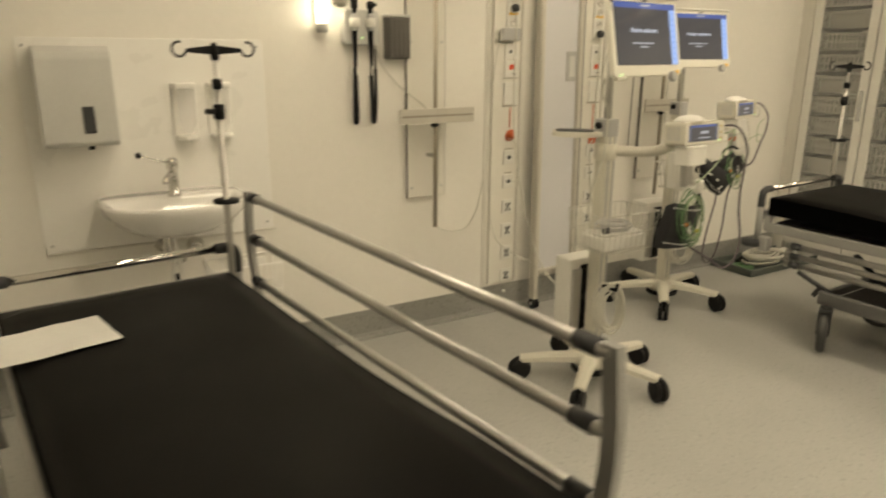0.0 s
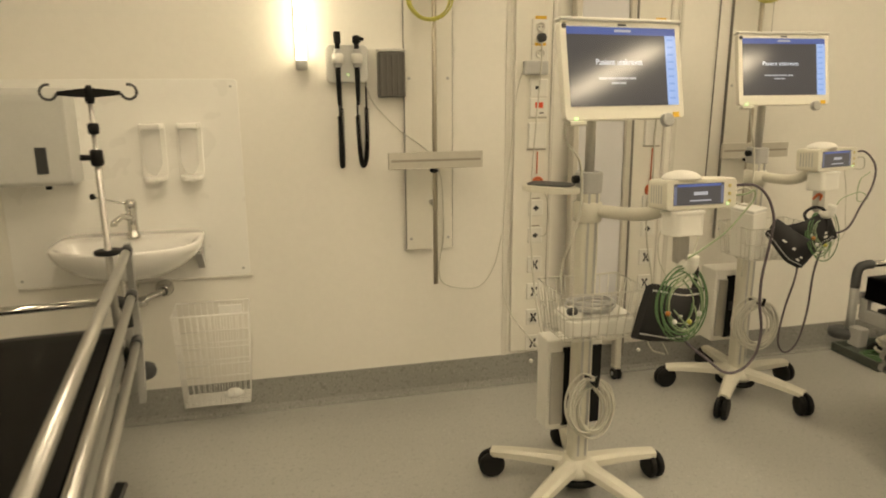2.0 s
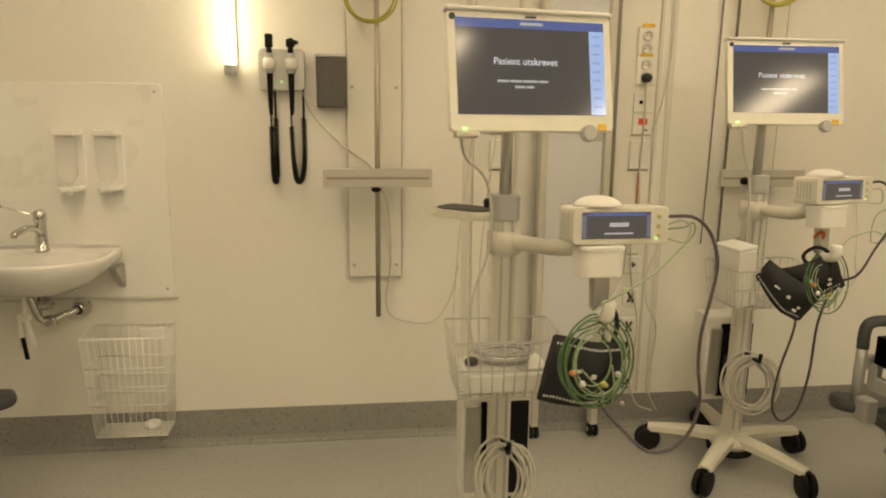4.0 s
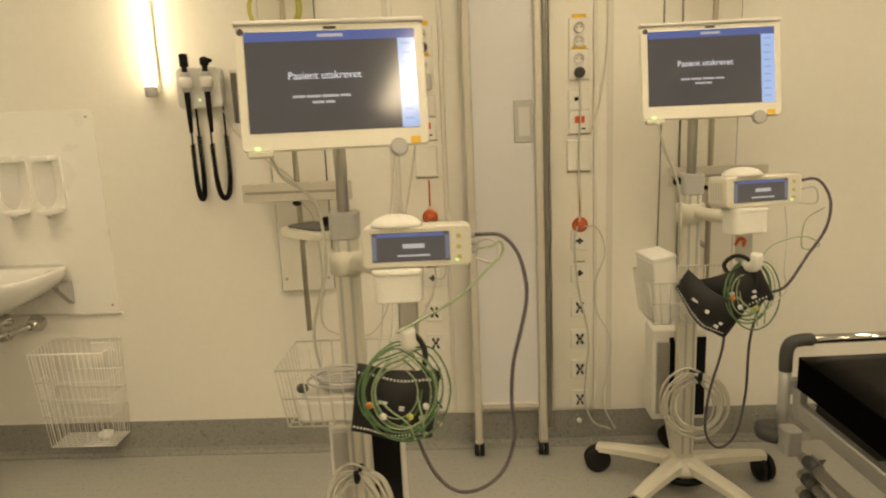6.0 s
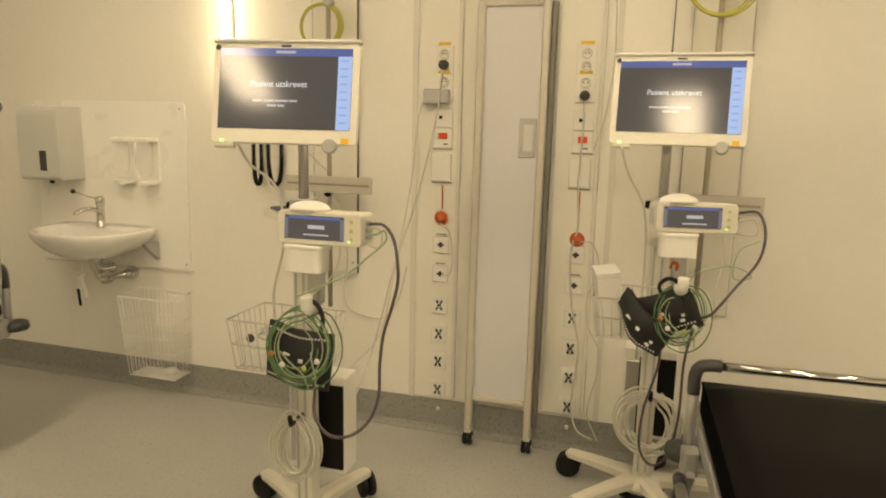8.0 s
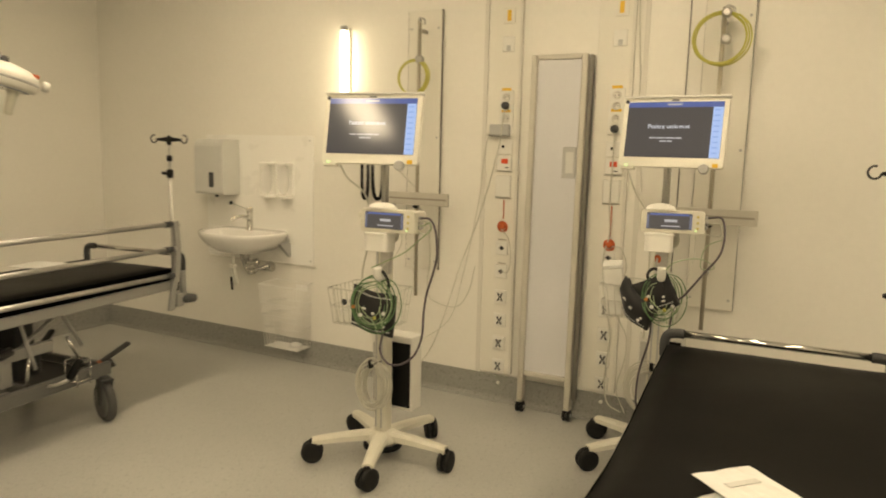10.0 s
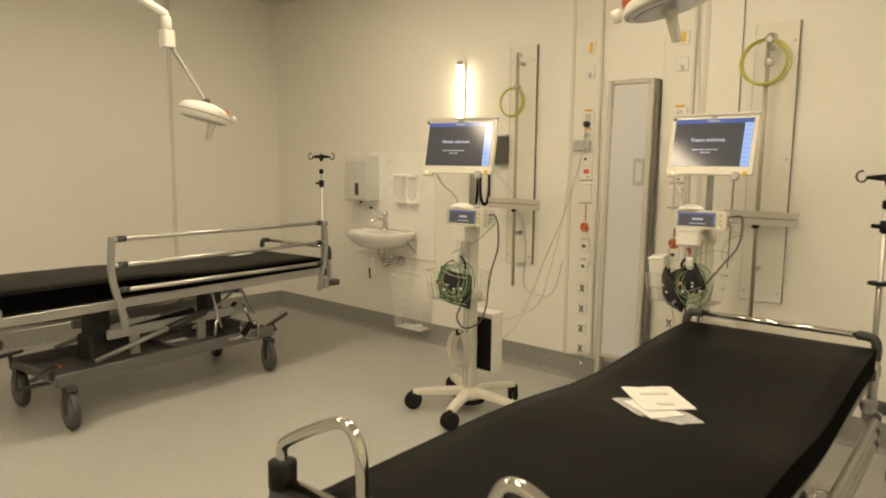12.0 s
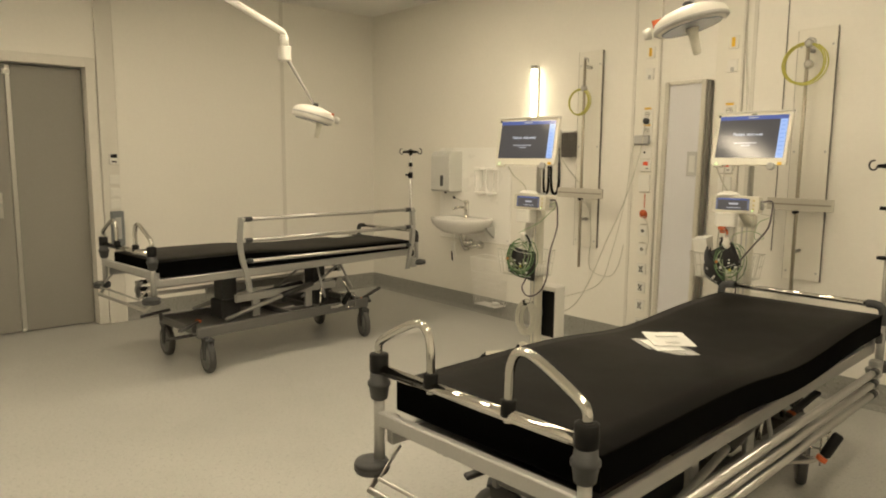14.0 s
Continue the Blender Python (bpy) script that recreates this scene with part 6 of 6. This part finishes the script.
M_GLASS = clear("cabinet_glass", (0.9, 0.93, 0.92), 0.03, 0.10)
cabinet(2.355, 2.80, "white cabinet with a glass door and shallow baskets", 0.142, 0.20)
cabinet(1.905, 2.35, "white cabinet with a glass door and deep baskets", 0.236, 0.20)
solo("cabinet_filler", box(B(), 5.0, 5.58, 2.803, N, 0.0, CEILING), M_FRAME, "plain cream filler panel beside the cabinets", "panel", "structure")
solo("cabinet_bulkhead", box(B(), 5.0, 5.58, 1.88, 2.80, 2.452, CEILING), M_WALL, "plain wall above the cabinets", "wall", "structure")


# ---- examination lamps ----
def exam_lamp(head, tilt, turn, key_turn, joint, elbow, mount, grip_x, low, label):
    th = thing("examination_lamp", label, "examination lamp", group="ceiling examination lamps")
    hm = pose(*head, tilt, 0, turn)
    bm = B()
    prof = [(0.150, -low), (0.170, 0.006 - low), (0.176, 0.014 - low), (0.178, -0.004), (0.168, 0.016), (0.13, 0.036), (0.07, 0.050), (0.02, 0.054)]
    lathe(bm, prof, 32, hm @ Matrix.Diagonal((1.0, 0.85, 1.0, 1.0)))
    hd = part("lamp_head", bm, M_WHITE, th, "round white lamp head")
    part("seam_ring", lathe(B(), [(0.170, -0.026), (0.1800, -0.020), (0.1800, -0.012), (0.170, -0.006)], 32, hm @ Matrix.Diagonal((1.0, 0.85, 1.0, 1.0))), M_LIGHTGREY, hd)
    part("lens", lathe(B(), [(0.135, -low - 0.0045), (0.142, -low - 0.0035), (0.145, -low - 0.0005)], 32, hm @ Matrix.Diagonal((1.0, 0.85, 1.0, 1.0))), M_LENS, hd, "blue-grey lens")
    part("sterile_grip", lathe(B(), [(0.010, -0.145), (0.017, -0.14), (0.020, -0.06), (0.026, -0.04), (0.026, -0.033)], 16, hm @ pose(grip_x * 0.65, grip_x, 0.03 - low)), M_CREAM, hd, "cream sterile grip")
    part("focus_knob", lathe(B(), [(0.018, 0.0), (0.024, 0.004), (0.022, 0.03), (0.012, 0.034)], 14, hm @ pose(0, 0, 0, 0, 0, key_turn) @ pose(0.160, 0, -0.005, 0, 90, 0)), M_WHITE, hd)
    part("key", box(B(), 0.105, 0.145, -0.02, 0.02, 0.018, 0.036, 0.004, 1, hm @ pose(0, 0, 0, 0, 0, key_turn)), M_ORANGE, hd, "orange key")
    top = hm @ V(0.0, 0, 0.05)
    el = V(*elbow)
    part("spring_arm", tube(B(), [top, top.lerp(el, 0.12), top.lerp(el, 0.9), el], [0.014, 0.011, 0.013, 0.016], 12), M_LIGHTGREY, th, "grey slender lamp arm")
    part("head_joint", lathe(B(), [(0.016, -0.03), (0.022, -0.02), (0.022, 0.02), (0.014, 0.028)], 14, Matrix.Translation(top)), M_GREYPL, th)
    jn = part("elbow_housing", prism(B(), rounded(0.085, 0.075, 0.02, 4), -0.045, 0.055, Matrix.Translation(el), 0.006), M_WHITE, th, "white elbow housing")
    part("elbow_neck", lathe(B(), [(0.030, 0.055), (0.030, 0.12), (0.024, 0.135)], 16, Matrix.Translation(el)), M_WHITE, jn)
    jt, mo = V(*joint), V(*mount)
    part("upper_arm", tube(B(), [el + V(0, 0, 0.13), el + V(0, 0, 0.15), jt], [0.020, 0.022, 0.024], 14), M_WHITE, th, "white upper arm")
    part("ceiling_column", lathe(B(), [(0.032, jt.z - 0.05), (0.035, jt.z - 0.045), (0.035, CEILING - 0.06), (0.10, CEILING - 0.05), (0.11, CEILING - 0.0005)], 20, pose(mo.x, mo.y, 0)), M_WHITE, th, "white ceiling column")
    return th


M_LENS = paint("lamp_lens", (0.34, 0.37, 0.44), 0.15, 0, 0.05, 6, 60, 0.0)
exam_lamp((0.777, 1.176, 1.725), -15, -30.7, 90, (0.75, -0.10, 2.72), (0.75, 0.965, 2.125), (0.75, -0.10, 2.87), 0.060, 0.056, "white ceiling-mounted examination lamp, switched off, hanging low")
exam_lamp((3.705, 1.255, 1.985), -14.5, 120.3, 90, (4.35, 1.9, 2.74), (3.81, 1.41, 2.42), (4.35, 1.9, 2.87), 0.0, 0.030, "white ceiling-mounted examination lamp tipped above the trolley")


# ---- papers on the beds ----
def sheet(name, w, d, m, material, label, category, seed, thick=0.0015):
    bm = B()
    rnd = random.Random(seed)
    n = 8
    grid = [[bm.verts.new(m @ V(-w / 2 + w * i / n, -d / 2 + d * j / n, 0.003 * noise.noise(V(i * 0.5 + seed, j * 0.5, 0)) + 0.003)) for i in range(n + 1)] for j in range(n + 1)]
    low = [[bm.verts.new(v.co - V(0, 0, thick)) for v in row] for row in grid]
    for j in range(n):
        for i in range(n):
            bm.faces.new((grid[j][i], grid[j][i + 1], grid[j + 1][i + 1], grid[j + 1][i]))
            bm.faces.new((low[j + 1][i], low[j + 1][i + 1], low[j][i + 1], low[j][i]))
    for i in range(n):
        bm.faces.new((grid[0][i], low[0][i], low[0][i + 1], grid[0][i + 1]))
        bm.faces.new((grid[n][i + 1], low[n][i + 1], low[n][i], grid[n][i]))
        bm.faces.new((grid[i + 1][0], low[i + 1][0], low[i][0], grid[i][0]))
        bm.faces.new((grid[i][n], low[i][n], low[i + 1][n], grid[i + 1][n]))
    return solo(name, bm, material, label, category)


sheet("paper_sheet", 0.297, 0.21, pose(*PAPER1, 0, 0, 12), M_PAPER, "white paper sheet lying on the black mattress", "paper", 3)
px, py, pz = PAPER2
sheet("sterile_pouch", 0.235, 0.150, pose(px, py, pz, 0, 0, -32), M_FILM, "clear sterile pouch lying on the black mattress", "pouch", 7)
sheet("pouch_insert", 0.150, 0.105, pose(px - 0.012, py + 0.004, pz + 0.0026, 0, 0, -32), M_PAPER, "white slip inside the clear pouch", "paper", 9)
upper = sheet("sterile_pouch", 0.200, 0.155, pose(px - 0.035, py + 0.083, pz + 0.0075, 0, 0, -44), M_PAPER, "white sterile pouch lying across a clear pouch", "pouch", 5)
for dx, w in ((-0.030, 0.085), (0.062, 0.050)):
    part("print_line", box(B(), dx - 0.009, dx + 0.009, -w / 2, w / 2, 0.0, 0.0012, m=pose(px - 0.035, py + 0.083, pz + 0.0128, 0, 0, -44)), M_DISPENSER, upper, "pale grey print")
